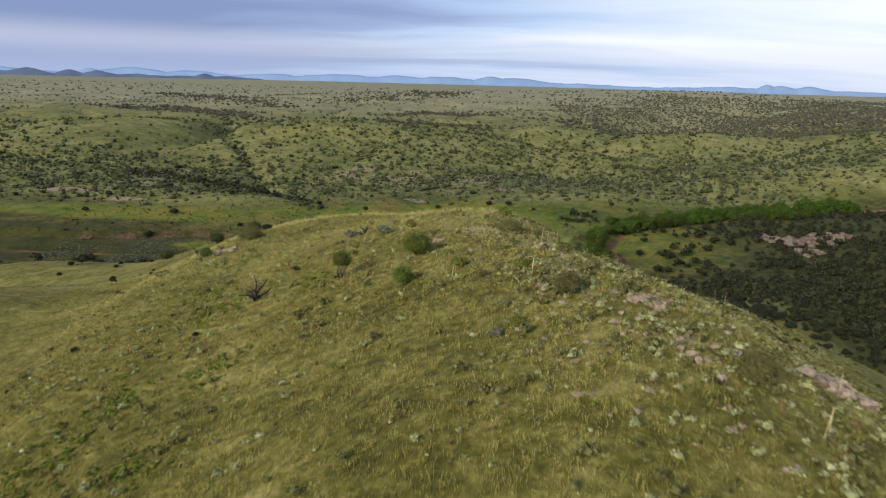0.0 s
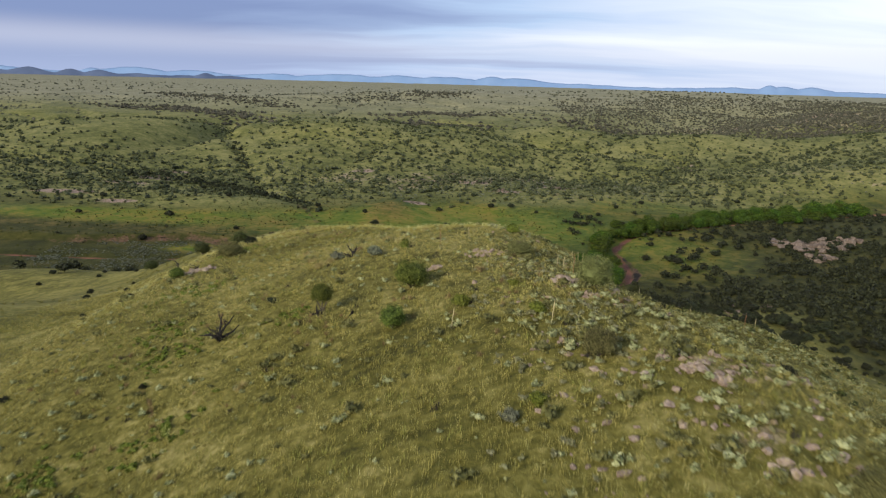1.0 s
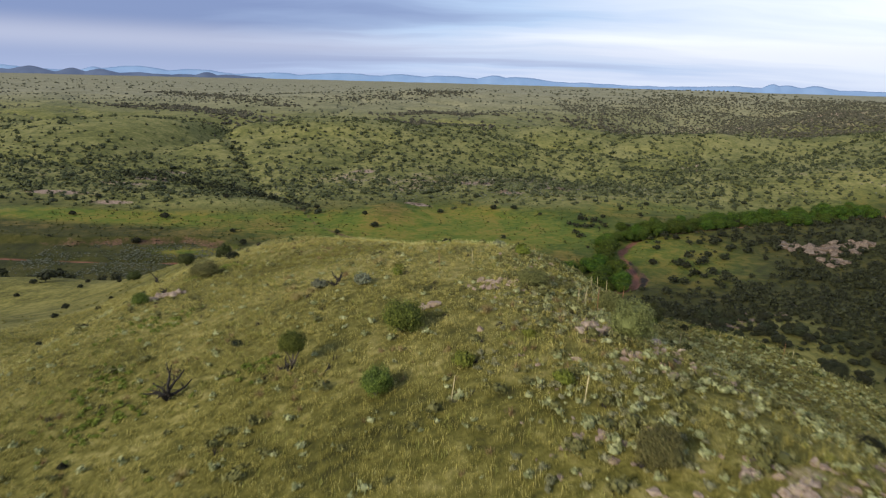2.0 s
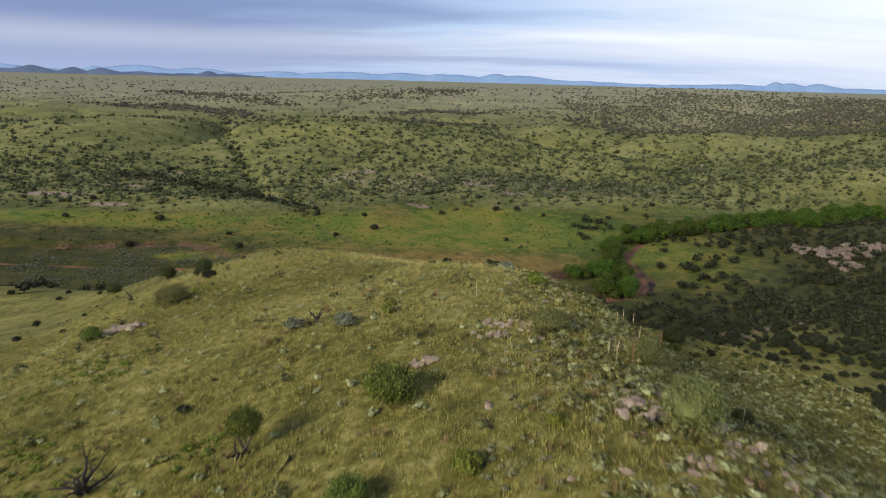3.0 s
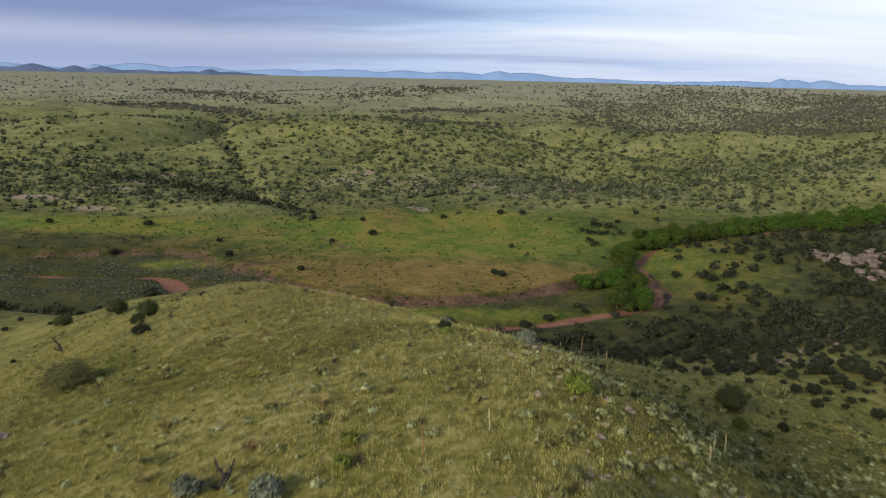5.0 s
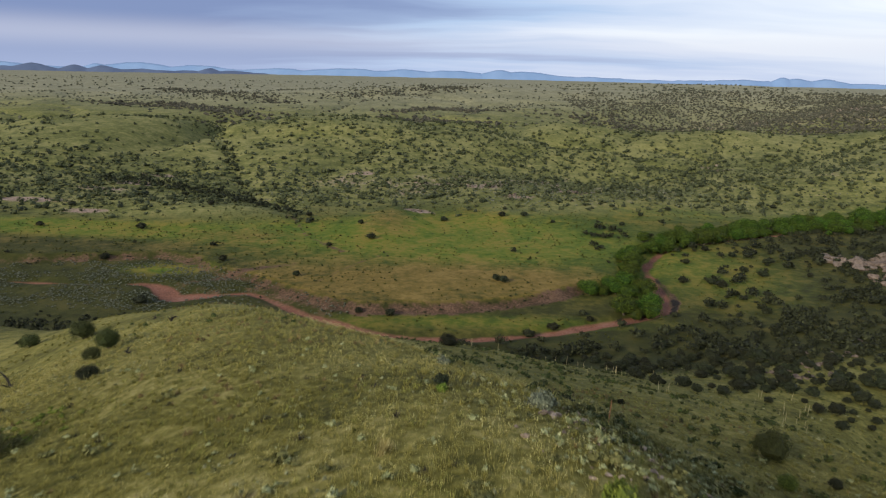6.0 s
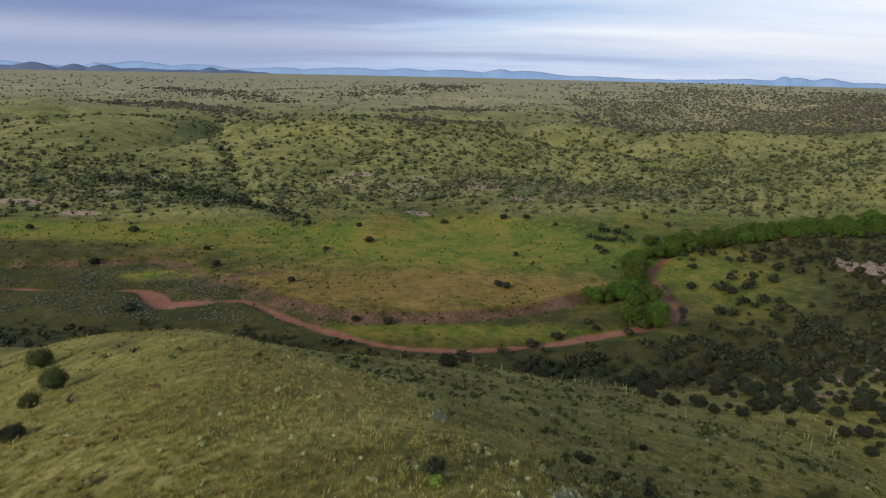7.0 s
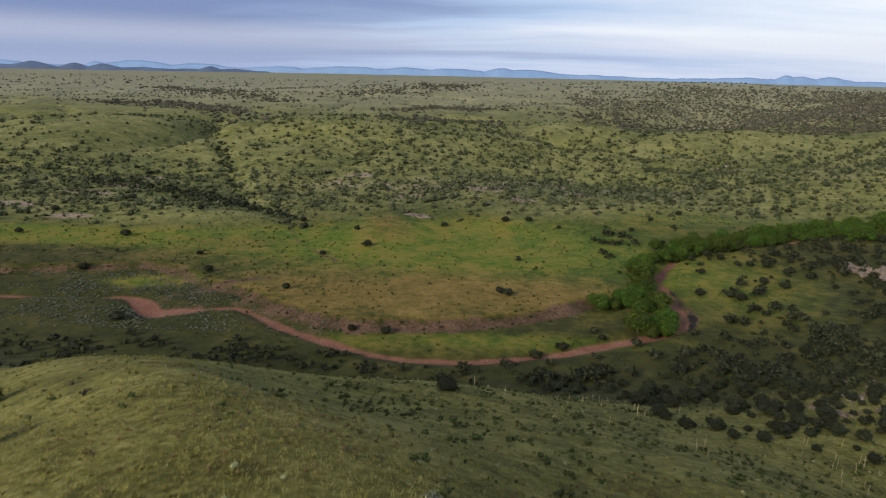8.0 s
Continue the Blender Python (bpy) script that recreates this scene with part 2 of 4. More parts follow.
# far brush, with the distance haze put into a greyer, lighter leaf colour
HAZY_BUSH = foliage("hazy_brush_leaves", (0.026, 0.027, 0.017), (0.050, 0.050, 0.032), (0.092, 0.088, 0.060))
DARK_JUNIPER = foliage("dark_juniper_leaves", (0.013, 0.018, 0.005), (0.036, 0.047, 0.011), (0.084, 0.100, 0.026))

# ---- the lie of the land ----
CREEK = [(-420, 345), (-300, 336), (-180, 334), (-155, 334.5), (-139, 338), (-129, 331), (-119, 319), (-111, 322), (-99, 326), (-90, 328.5), (-82, 325), (-74, 318), (-66, 310.5), (-57, 304), (-47.5, 298), (-38, 293), (-30, 288), (-16, 283), (-3, 281), (10, 282), (24, 284), (40, 289), (53, 295), (66, 301), (81, 307), (94, 314), (98, 325), (101, 340), (102, 356), (103.5, 372), (108, 386), (114.5, 397), (124, 412), (137, 426), (152, 433), (187, 447), (253, 471), (420, 520)]
SCARP = [(-900, 360), (-205, 362), (-183, 368), (-163, 373), (-149, 377), (-136, 373), (-125, 367), (-113, 353), (-88, 340), (-66, 323), (-53, 314), (-36, 307.5), (-17, 308.5), (-6, 308.6), (11, 311), (28, 317.5), (39, 322.6), (52, 330), (58, 335.6), (70, 343), (84, 350), (94, 395), (112, 420), (150, 446), (260, 486), (900, 560)]
# the wooded wash that comes down from the far slopes, and its side branches
WASH = [(-319, 980), (-298, 885), (-270, 800), (-234, 724), (-200, 641), (-174, 582), (-150, 530), (-116, 498), (-93, 454), (-78, 420)]
WOODS = [(-275, 566), (-229, 560), (-201, 547), (-169, 530), (-143, 512), (-118, 501)]
CUT_BANK = [(106.5, 364), (104.5, 354), (104, 344), (104.5, 334), (103, 325), (98, 315)]
CRACK = [(-118, 492), (-96, 454), (-83, 422), (-69, 402), (-55, 386)]  # the wash's dry incised end
TRACK = [(-60, 331), (-52, 350), (-44, 366), (-30, 388)]  # a faint cattle track over the meadow
BRANCHES = [[(-460, 600), (-364, 590), (-282, 588), (-215, 610)], [(150, 800), (60, 720), (20, 640), (-30, 560)], [(330, 860), (290, 760), (240, 690), (190, 610)], [(520, 800), (400, 740), (310, 690)], [(-20, 860), (-60, 760), (-90, 660), (-120, 570)]]
# rounded swells of the near hill: x, y, height, radii, turn
SWELLS = [
    (8.4, -39.6, 33.13, 52.6, 64.8, 49), (-8.1, 68.3, 23.27, 24.9, 36.3, -49), (-12.9, 121.7, 21.03, 22.1, 60.9, 36),
    (-111.0, 89.9, 54.49, 45.4, 76.7, -58), (59.9, 111.3, 25.37, 43.0, 25.0, -59), (45.0, 163.4, 17.34, 123.7, 28.6, -140),
    (-2.8, 199.8, 19.89, 42.3, 24.5, 24), (-132.9, 196.4, 31.87, 58.4, 34.1, -11), (-3.3, -25.6, 48.30, 151.4, 69.7, 37),
    (15.5, 34.3, 16.14, 26.5, 20.4, -139), (-6.5, 101.9, -0.97, 6.9, 44.8, -32), (-84.3, 120.6, -1.68, 28.4, 76.3, 96),
    (12.7, 85.4, 1.56, 7.0, 7.8, 13), (-38.5, 117.5, 2.09, 8.9, 75.4, 24), (13.9, 59.8, 1.52, 6.9, 30.9, 8),
    (-32.4, 62.9, 3.13, 6.9, 30.3, 9), (8.4, 164.1, 5.37, 17.0, 23.7, -165), (43.2, 85.4, 5.39, 16.4, 9.8, 79),
    (8.0, 54.0, 2.27, 6.9, 14.7, 24), (-30.5, 144.5, 3.39, -14.7, 6.8, -51),
]
# the long slopes beyond the creek
SLOPES = [
    (-405, 753, 23.5, 92, 182, 12), (-116, 775, 26.1, 151, 96, -31), (208, 1025, 21.1, 208, 146, 18), (508, 711, 25.9, 72, 231, -36),
    (469, 1260, -41.9, 259, 73, 41), (819, 1818, 38.0, 356, 576, 19), (-62, 1661, 29.2, 286, 128, 11), (-292, 791, -18.7, 22, 108, -5),
    (261, 592, 14.6, 137, 43, 6), (-741, 1214, 6.2, 400, 70, -64), (220, 601, -17.7, 61, 211, 65), (440, 1030, -38.0, 200, 105, -4), (400, 852, 11.0, 190, 42, -6), (-470, 905, -11.0, 150, 55, 0), (-60, 965, -8.0, 200, 50, 0), (205, 640, 7.0, 90, 45, 0), (-38, 462, 5.0, 15, 30, -8), (46, 486, 2.5, 20, 12, 5),
    (355, 865, 3.0, 35, 25, 0), (150, 930, 9.0, 55, 40, -10), (275, 885, -3.5, 40, 35, 0), (-180, 478, 5.5, 58, 20, -8),
]


def rounded(line):
    """A line of points with its corners cut."""
    out = [line[0]]
    for (ax, ay), (bx, by) in zip(line, line[1:]):
        out += [(0.75 * ax + 0.25 * bx, 0.75 * ay + 0.25 * by), (0.25 * ax + 0.75 * bx, 0.25 * ay + 0.75 * by)]
    return out + [line[-1]]


CREEK, WASH = rounded(CREEK), rounded(WASH)


def lattice(i, j):
    v = np.sin(i * 127.1 + j * 311.7) * 43758.5453
    return v - np.floor(v)


def waves(x, y, size, octaves=3):
    """Smooth random relief between about -1 and 1, at that size in metres."""
    total, weight = 0.0, 0.6
    for o in range(octaves):
        u, v = x / size + 17.3 * o, y / size - 9.1 * o
        i, j = np.floor(u), np.floor(v)
        p, q = u - i, v - j
        p, q = p * p * (3 - 2 * p), q * q * (3 - 2 * q)
        n = (lattice(i, j) * (1 - p) + lattice(i + 1, j) * p) * (1 - q) + (lattice(i, j + 1) * (1 - p) + lattice(i + 1, j + 1) * p) * q
        total, weight, size = total + weight * (2 * n - 1), weight * 0.5, size * 0.47
    return total


def swell(x, y, cx, cy, h, rx, ry, turn):
    c, s = math.cos(math.radians(turn)), math.sin(math.radians(turn))
    u, v = c * (x - cx) + s * (y - cy), c * (y - cy) - s * (x - cx)
    return h * np.exp(-0.5 * ((u / rx) ** 2 + (v / ry) ** 2))


def step(a, b, v):
    t = np.clip((v - a) / (b - a), 0, 1)
    return t * t * (3 - 2 * t)


def off_line(x, y, line):
    """The distance to a line of points."""
    best = np.full(np.shape(x), 1e9)
    for (ax, ay), (bx, by) in zip(line, line[1:]):
        dx, dy = bx - ax, by - ay
        t = np.clip(((x - ax) * dx + (y - ay) * dy) / (dx * dx + dy * dy), 0, 1)
        best = np.minimum(best, np.hypot(x - ax - t * dx, y - ay - t * dy))
    return best


def creek_off(x, y):
    """Metres outside the creek's watered bed."""
    d = off_line(x, y, CREEK) + 1.2 * waves(x, y, 11.0, 2) + 1.1 * waves(x + 7, y, 4.5, 2)
    wide = 0.7 * waves(x, y, 24.0, 2) + 0.3 + 1.4 * step(-150, -128, x) + 3.0 * np.exp(-0.5 * (((x + 122) / 9) ** 2)) + 1.2 * np.exp(-0.5 * (((x - 70) / 18) ** 2))
    return d - wide


def terrace_off(x, y):
    """Metres back from the edge of the meadow's terrace; positive on the meadow."""
    xs, ys = zip(*SCARP)
    return (y - np.interp(x, xs, ys) + 2.5 * waves(x, y, 14.0, 2)) * 0.85


def hill_part(x, y):
    z = 0.0 * x
    for row in SWELLS:
        z = z + swell(x, y, *row)
    return z


def land(x, y):
    """Height of the ground at x, y (arrays)."""
    x, y = np.asarray(x, float), np.asarray(y, float)
    hill = hill_part(x, y)
    z = 3.5 + hill + 28 * step(540, 1000, y) + 22 * step(1000, 2600, y) + 14 * step(2600, 4200, y) * np.exp(-((x / 2500) ** 2))
    for row in SLOPES:
        z = z + swell(x, y, *row)
    on_hill = step(4, 25, hill)
    z = z + 3.2 * step(-2.0, 3.0, terrace_off(x, y)) * (1 - on_hill) * (0.3 + 0.7 * step(460, 360, y)) * step(660, 480, y)
    z = z - 1.6 * step(5.0, -1.0, creek_off(x, y)) * (1 - on_hill)
    far = step(380, 800, y)
    z = z - 3.0 * np.exp(-((off_line(x, y, WASH) / 11) ** 2)) * step(455, 500, y)
    for line in BRANCHES:
        z = z - 2.6 * np.exp(-((off_line(x, y, line) / 14) ** 2))
    z = z - 5.0 * step(560, 760, y) * step(2400, 1400, y) * np.exp(-((waves(x + 300, y, 170.0, 2) / 0.10) ** 2))
    z = z + far * (2.4 * waves(x, y, 70.0, 3) + 2.2 * step(850, 1500, y) * waves(x + 40, y, 210.0, 2))
    z = z + (1 - far) * (0.16 * waves(x, y, 5.0, 2) + 0.30 * waves(x, y, 17.0, 2)) * (0.35 + 0.65 * on_hill)
    return z

# ---- building blocks ----
rng = np.random.default_rng(7)


def mesh_of(name, verts, faces, mat, smooth=False):
    """A mesh from arrays of points and of triangles."""
    verts, faces = np.asarray(verts, np.float32), np.asarray(faces, np.int32)
    data = bpy.data.meshes.new(name)
    data.vertices.add(len(verts))
    data.vertices.foreach_set("co", verts.ravel())
    sides = faces.shape[1]
    data.loops.add(faces.size)
    data.loops.foreach_set("vertex_index", faces.ravel())
    data.polygons.add(len(faces))
    data.polygons.foreach_set("loop_start", np.arange(0, faces.size, sides, dtype=np.int32))
    data.polygons.foreach_set("use_smooth", np.full(len(faces), smooth))
    data.update(calc_edges=True)
    data.materials.append(mat)
    return data


def sphere(detail):
    bm = bmesh.new()
    bmesh.ops.create_icosphere(bm, subdivisions=detail, radius=1.0)
    v = np.array([p.co for p in bm.verts])
    f = np.array([[p.index for p in face.verts] for face in bm.faces])
    bm.free()
    return v, f


BALL1, BALL2, BALL3 = sphere(1), sphere(2), sphere(3)


def joined(pieces):
    verts, faces, n = [], [], 0
    for v, f in pieces:
        verts.append(v)
        faces.append(f + n)
        n += len(v)
    return np.concatenate(verts), np.concatenate(faces)


def lump(r, ball, size, rough=0.25):
    """A knobbly lump: a ball pushed in and out."""
    v, f = ball
    turn = np.linalg.qr(r.normal(size=(3, 3)))[0]
    swing = 1 + rough * np.sin(v @ turn[0] * 3.1 + r.uniform(0, 6)) * np.cos(v @ turn[1] * 2.7 + r.uniform(0, 6)) + rough * 0.5 * r.normal(size=len(v))
    return v * swing[:, None] * np.asarray(size), f


def leaves(r, centres, normals, size, spread):
    """Small three-cornered leaves about the given points, facing roughly outward."""
    n = len(centres)
    facing = normals + r.normal(size=(n, 3)) * spread
    facing /= np.linalg.norm(facing, axis=1, keepdims=True) + 1e-9
    side = np.cross(facing, r.normal(size=(n, 3)))
    side /= np.linalg.norm(side, axis=1, keepdims=True) + 1e-9
    up = np.cross(facing, side)
    s = (size * r.uniform(0.6, 1.4, n))[:, None]
    corners = np.stack([centres + side * s * 0.5, centres - side * s * 0.5, centres + up * s * r.uniform(0.7, 1.3, (n, 1))], 1)
    return corners.reshape(-1, 3), np.arange(3 * n).reshape(-1, 3)


def crown(r, wide, high, clumps, per_clump, leaf, lift=0.0, flat=0.8, ragged=0.30, ball=None, knob=(0.10, 0.19)):
    """An uneven crown: clumps of leaves over a knobbly inner mass, with gaps between them."""
    pieces = []
    inner = 0.34 if ball is None else 0.27
    core = lump(r, ball or BALL2, (wide * inner, wide * inner, high * inner), 0.18)
    pieces.append((core[0] + (0, 0, lift + high * 0.44), core[1]))
    for _ in range(clumps):
        d = r.normal(size=3)
        d[2] = abs(d[2]) * 1.1 - 0.35
        d /= np.linalg.norm(d)
        reach = r.uniform(1 - ragged, 1.05)
        centre = np.array([d[0] * wide * 0.38 * reach, d[1] * wide * 0.38 * reach, lift + high * 0.42 + d[2] * high * 0.46 * reach])
        size = wide * r.uniform(*knob)
        points = r.normal(size=(per_clump, 3))
        points /= np.linalg.norm(points, axis=1, keepdims=True)
        out = points * r.uniform(0.55, 1.1, (per_clump, 1)) * size * np.array([1, 1, flat])
        v, f = leaves(r, centre + out, points + 0.5 * d, leaf, 0.7)
        v[:, 2] = np.maximum(v[:, 2], 0.02)
        pieces.append((v, f))
    return joined(pieces)


def tube(path, radii, sides=6):
    """A tapered branch along a path."""
    path, radii = np.asarray(path, float), np.asarray(radii, float)
    verts, faces = [], []
    for i, (p, rad) in enumerate(zip(path, radii)):
        along = path[min(i + 1, len(path) - 1)] - path[max(i - 1, 0)]
        along = along / (np.linalg.norm(along) + 1e-9)
        side = np.cross(along, (0.31, 0.95, 0.11))
        side /= np.linalg.norm(side)
        other = np.cross(along, side)
        for k in range(sides):
            a = 2 * math.pi * k / sides
            verts.append(p + rad * (math.cos(a) * side + math.sin(a) * other))
    for i in range(len(path) - 1):
        for k in range(sides):
            a, b = i * sides + k, i * sides + (k + 1) % sides
            faces += [(a, b, b + sides), (a, b + sides, a + sides)]
    tip = (len(path) - 1) * sides
    faces += [(tip, tip + k, tip + k + 1) for k in range(1, sides - 1)]
    return np.array(verts), np.array(faces)


def limb(r, start, way, length, thick, bends=4, wander=0.25, droop=0.0):
    points, p, d = [np.array(start, float)], np.array(start, float), np.array(way, float)
    for _ in range(bends):
        d = d + r.normal(size=3) * wander + np.array([0, 0, -droop])
        d /= np.linalg.norm(d)
        p = p + d * length / bends
        points.append(p)
    return points, np.linspace(thick, thick * 0.25, bends + 1)


def part(name, arrays, mat, parent, label="", smooth=False):
    ob = new(name, mesh_of(name, *arrays, mat, smooth))
    ob.parent = parent
    return tagged(ob, label)


def thing(name, label, category, group="", kind=""):
    return tagged(new(name), label, category, group, kind)


def scattered(templates, places, scales, turns, lean=None):
    """Many copies of small templates in one pair of arrays."""
    verts, faces, n = [], [], 0
    pick = rng.integers(0, len(templates), len(places))
    for k, (v, f) in enumerate(templates):
        these = np.nonzero(pick == k)[0]
        if not len(these):
            continue
        c, s = np.cos(turns[these]), np.sin(turns[these])
        sc = scales[these]
        if sc.ndim == 1:
            sc = np.stack([sc, sc, sc], 1)
        x = v[None, :, 0] * c[:, None] - v[None, :, 1] * s[:, None]
        y = v[None, :, 0] * s[:, None] + v[None, :, 1] * c[:, None]
        w = np.stack([x, y, np.broadcast_to(v[None, :, 2], x.shape)], 2) * sc[:, None, :] + places[these][:, None, :]
        verts.append(w.reshape(-1, 3))
        faces.append((f[None] + (np.arange(len(these)) * len(v))[:, None, None]).reshape(-1, f.shape[1]) + n)
        n += len(these) * len(v)
    return np.concatenate(verts), np.concatenate(faces)


def on_land(x, y, sink=0.0):
    return np.stack([x, y, land(x, y) - sink], 1)


# ---- the ground, one sheet to the horizon ----


def axis(*runs):
    """Places along an axis: runs of (end, spacing there), the spacing growing smoothly from run to run."""
    (p, gap), out = runs[0], [runs[0][0]]
    for end, wide in runs[1:]:
        begin, first = p, gap
        while p < end:
            gap = first + (wide - first) * (p - begin) / (end - begin)
            p += gap
            out.append(p)
        gap = wide
    return np.array(out)


def build_ground():
    half = axis((0.0, 2.1), (60, 2.2), (300, 4.4), (750, 11.0), (1600, 34.0), (5200, 240.0))
    xs = np.concatenate([-half[:0:-1], half])
    ahead = axis((0.0, 1.9), (240, 2.2), (420, 2.5), (560, 4.6), (1000, 7.0), (1900, 18.0), (4900, 120.0))
    behind = axis((0.0, 1.5), (100, 4.0), (1500, 120.0))
    ys = np.concatenate([-behind[:0:-1], ahead])
    x, y = np.meshgrid(xs, ys)
    x, y = x.ravel(), y.ravel()
    z = land(x, y)
    w, h = len(xs), len(ys)
    i = (np.arange(h - 1)[:, None] * w + np.arange(w - 1)[None]).ravel()
    ground = new("ground", mesh_of("ground", np.stack([x, y, z], 1), np.stack([i, i + 1, i + 1 + w, i + w], 1), GROUND, True))
    tagged(ground, "rolling grassland of hills, creek meadows and far plains", "ground", kind="structure")
    hill = step(9, 18, hill_part(x, y)) * step(330, 250, y)
    creek, terrace = creek_off(x, y), terrace_off(x, y)
    floor = (1 - hill) * step(545, 440, y + 45 * waves(x, y, 60.0, 2) - 0.12 * x) * step(-600, -350, -np.abs(x))
    floor = floor * (1 - 0.9 * np.exp(-0.5 * (((x + 185) / 70) ** 2 + ((y - 478) / 24) ** 2)))  # a low dry spur
    tan = 1.15 * floor * np.exp(-0.5 * (((x + 5) / 75) ** 2 + ((y - 338) / 24) ** 2)) * step(-2, 3, terrace)
    tan = tan + 0.30 * floor * np.exp(-0.5 * (((x + 190) / 110) ** 2 + ((y - 389) / 9) ** 2)) + 0.75 * floor * np.exp(-0.5 * (((x + 118) / 32) ** 2 + ((y - 423) / 16) ** 2))
    bank = 0.9 * np.exp(-0.5 * (((terrace + 1) / 3.0) ** 2)) * step(74, 58, x) * step(-260, -215, x) * (0.70 + 0.30 * step(-120, -60, x)) * (1 - hill)
    bank = np.maximum(bank, 0.50 * step(12, 3, creek) * (1 - hill) * step(-145, -120, x) * step(-10, -50, x))
    rocky = 0.06 + 0.30 * waves(x + 90, y, 33.0, 3) + 0.22 * step(480, 540, y) * step(690, 570, y) + 0.25 * np.exp(-0.5 * (((x - 90) / 110) ** 2 + ((y - 610) / 35) ** 2))
    rocky = np.where(y > 1000, rocky * 0.8, rocky) * (1 - hill) * (1 - 0.8 * floor)
    rocky = np.maximum(rocky, (0.45 + 0.30 * waves(x, y, 2.5, 2)) * np.exp(-0.5 * (((x - 13) / 5) ** 2 + ((y - 42) / 17) ** 2)))
    for cx, cy, rx in ((-288, 482, 24), (-236, 460, 16), (-248, 600, 20), (-266, 530, 16), (-250, 558, 20), (-22, 489, 12), (29, 581, 22), (100, 570, 20), (55, 543, 14), (268, 690, 16), (-76, 618, 12), (274, 728, 14)):  # bare stony patches at the foot of the slopes
        rocky = np.maximum(rocky, 0.80 * np.exp(-0.5 * (((x - cx) / rx) ** 2 + ((y - cy) / 6) ** 2)))
    rocky = np.maximum(rocky, 0.55 * np.exp(-0.5 * (((x - 720) / 260) ** 2 + ((y - 1260) / 130) ** 2)) + 0.12 * waves(x, y, 60.0, 2) * step(1000, 1100, y))
    # share of the distance haze mixed into the ground colour, growing with y
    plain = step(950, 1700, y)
    meadow = np.exp(-0.5 * (((x - 15) / 90) ** 2 + ((y - 425) / 55) ** 2)) + np.exp(-0.5 * (((x - 210) / 110) ** 2 + ((y - 555) / 45) ** 2)) + 1.3 * np.exp(-0.5 * (((x + 235) / 60) ** 2 + ((y - 424) / 14) ** 2)) + 0.5 * np.exp(-0.5 * (((x + 110) / 40) ** 2 + ((y - 425) / 22) ** 2)) + 0.35 * np.exp(-0.5 * (((x - 138) / 32) ** 2 + ((y - 360) / 42) ** 2))
    meadow = np.maximum(meadow, 0.6 * np.exp(-0.5 * (((x - 15) / 55) ** 2 + ((y - 298) / 7) ** 2)))
    tan = tan + 0.8 * np.exp(-0.5 * (((x + 38) / 13) ** 2 + ((y - 458) / 26) ** 2))
    bank = np.maximum(bank, np.exp(-((off_line(x, y, CUT_BANK) / 2.2) ** 2)))
    bank = np.maximum(bank, 0.85 * np.exp(-((off_line(x, y, CRACK) / 1.9) ** 2)))
    bank = np.maximum(bank, 0.62 * np.exp(-((off_line(x, y, TRACK) / 1.5) ** 2)))
    bank = np.maximum(bank, 0.75 * np.exp(-0.5 * (((x + 100) / 22) ** 2 + ((y - 348 - 0.5 * (x + 100)) / 3.2) ** 2)))
    # one small dark patch on the meadow
    bank = np.maximum(bank, 0.6 * np.exp(-0.5 * (((x - 78) / 5) ** 2 + ((y - 371) / 3) ** 2)))
    meadow = np.maximum(meadow, 0.95 * np.exp(-0.5 * (((x + 138) / 16) ** 2 + ((y - 357) / 6) ** 2)))
    # beyond the tall bunch grass the hill's turf is short
    short = np.maximum(step(112, 142, y + 10 * waves(x, y, 20.0, 2)), step(44, 62, np.abs(x) + 5 * waves(x, y, 15.0, 2)))
    for key, value in (("hill", hill), ("lush", floor), ("tan", tan), ("scarp", bank), ("creek", np.clip(creek, -30, 30)), ("rocky", rocky), ("plain", plain), ("short", short), ("meadow", meadow), ("bank_shade", np.exp(-((off_line(x, y, CUT_BANK) / 1.25) ** 2)))):
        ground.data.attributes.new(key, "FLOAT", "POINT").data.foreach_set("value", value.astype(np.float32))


build_ground()

# ---- the far ranges ----


# the air's blue haze is put into the base colour of the ranges
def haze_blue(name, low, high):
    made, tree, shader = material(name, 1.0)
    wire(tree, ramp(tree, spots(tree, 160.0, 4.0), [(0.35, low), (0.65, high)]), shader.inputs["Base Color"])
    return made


def mountain_range(name, label, y, span, foot, low, peaks, mat, wobble, seed):
    """A range with a crest of rounded peaks (x, height, width) and slopes before and behind it."""
    r = np.random.default_rng(seed)
    xs = np.arange(span[0], span[1], 9.0)
    crest = np.full(len(xs), float(low))
    for px, h, wide in peaks:
        crest = np.maximum(crest, low + (h - low) * np.exp(-0.5 * ((xs - px) / wide) ** 2))
    crest = crest + wobble * (waves(xs, xs * 0 + seed * 31.7, 90.0, 5) + 0.6)
    crest *= step(span[0], span[0] + 150, xs) * step(span[1], span[1] - 150, xs)
    rows = np.linspace(-1, 1, 15)
    verts = []
    for s in rows:
        body = (1 - abs(s)) ** 1.2
        folds = 0.07 * waves(xs + 55 * s, xs * 0 + 170 * s + seed * 5, 70.0, 3) * math.sin(math.pi * abs(s))
        verts.append(np.stack([xs, np.full(len(xs), y + 110 * s), foot + crest * np.clip(body + folds, 0, 1.0)], 1))
    n = len(xs)
    i = (np.arange(14)[:, None] * n + np.arange(n - 1)[None]).ravel()
    ob = new(name, mesh_of(name, np.concatenate(verts), np.stack([i, i + 1, i + 1 + n, i + n], 1), mat, True))
    return tagged(ob, label, "mountains", kind="structure")


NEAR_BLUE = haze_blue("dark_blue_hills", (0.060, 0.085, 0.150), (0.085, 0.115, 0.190))
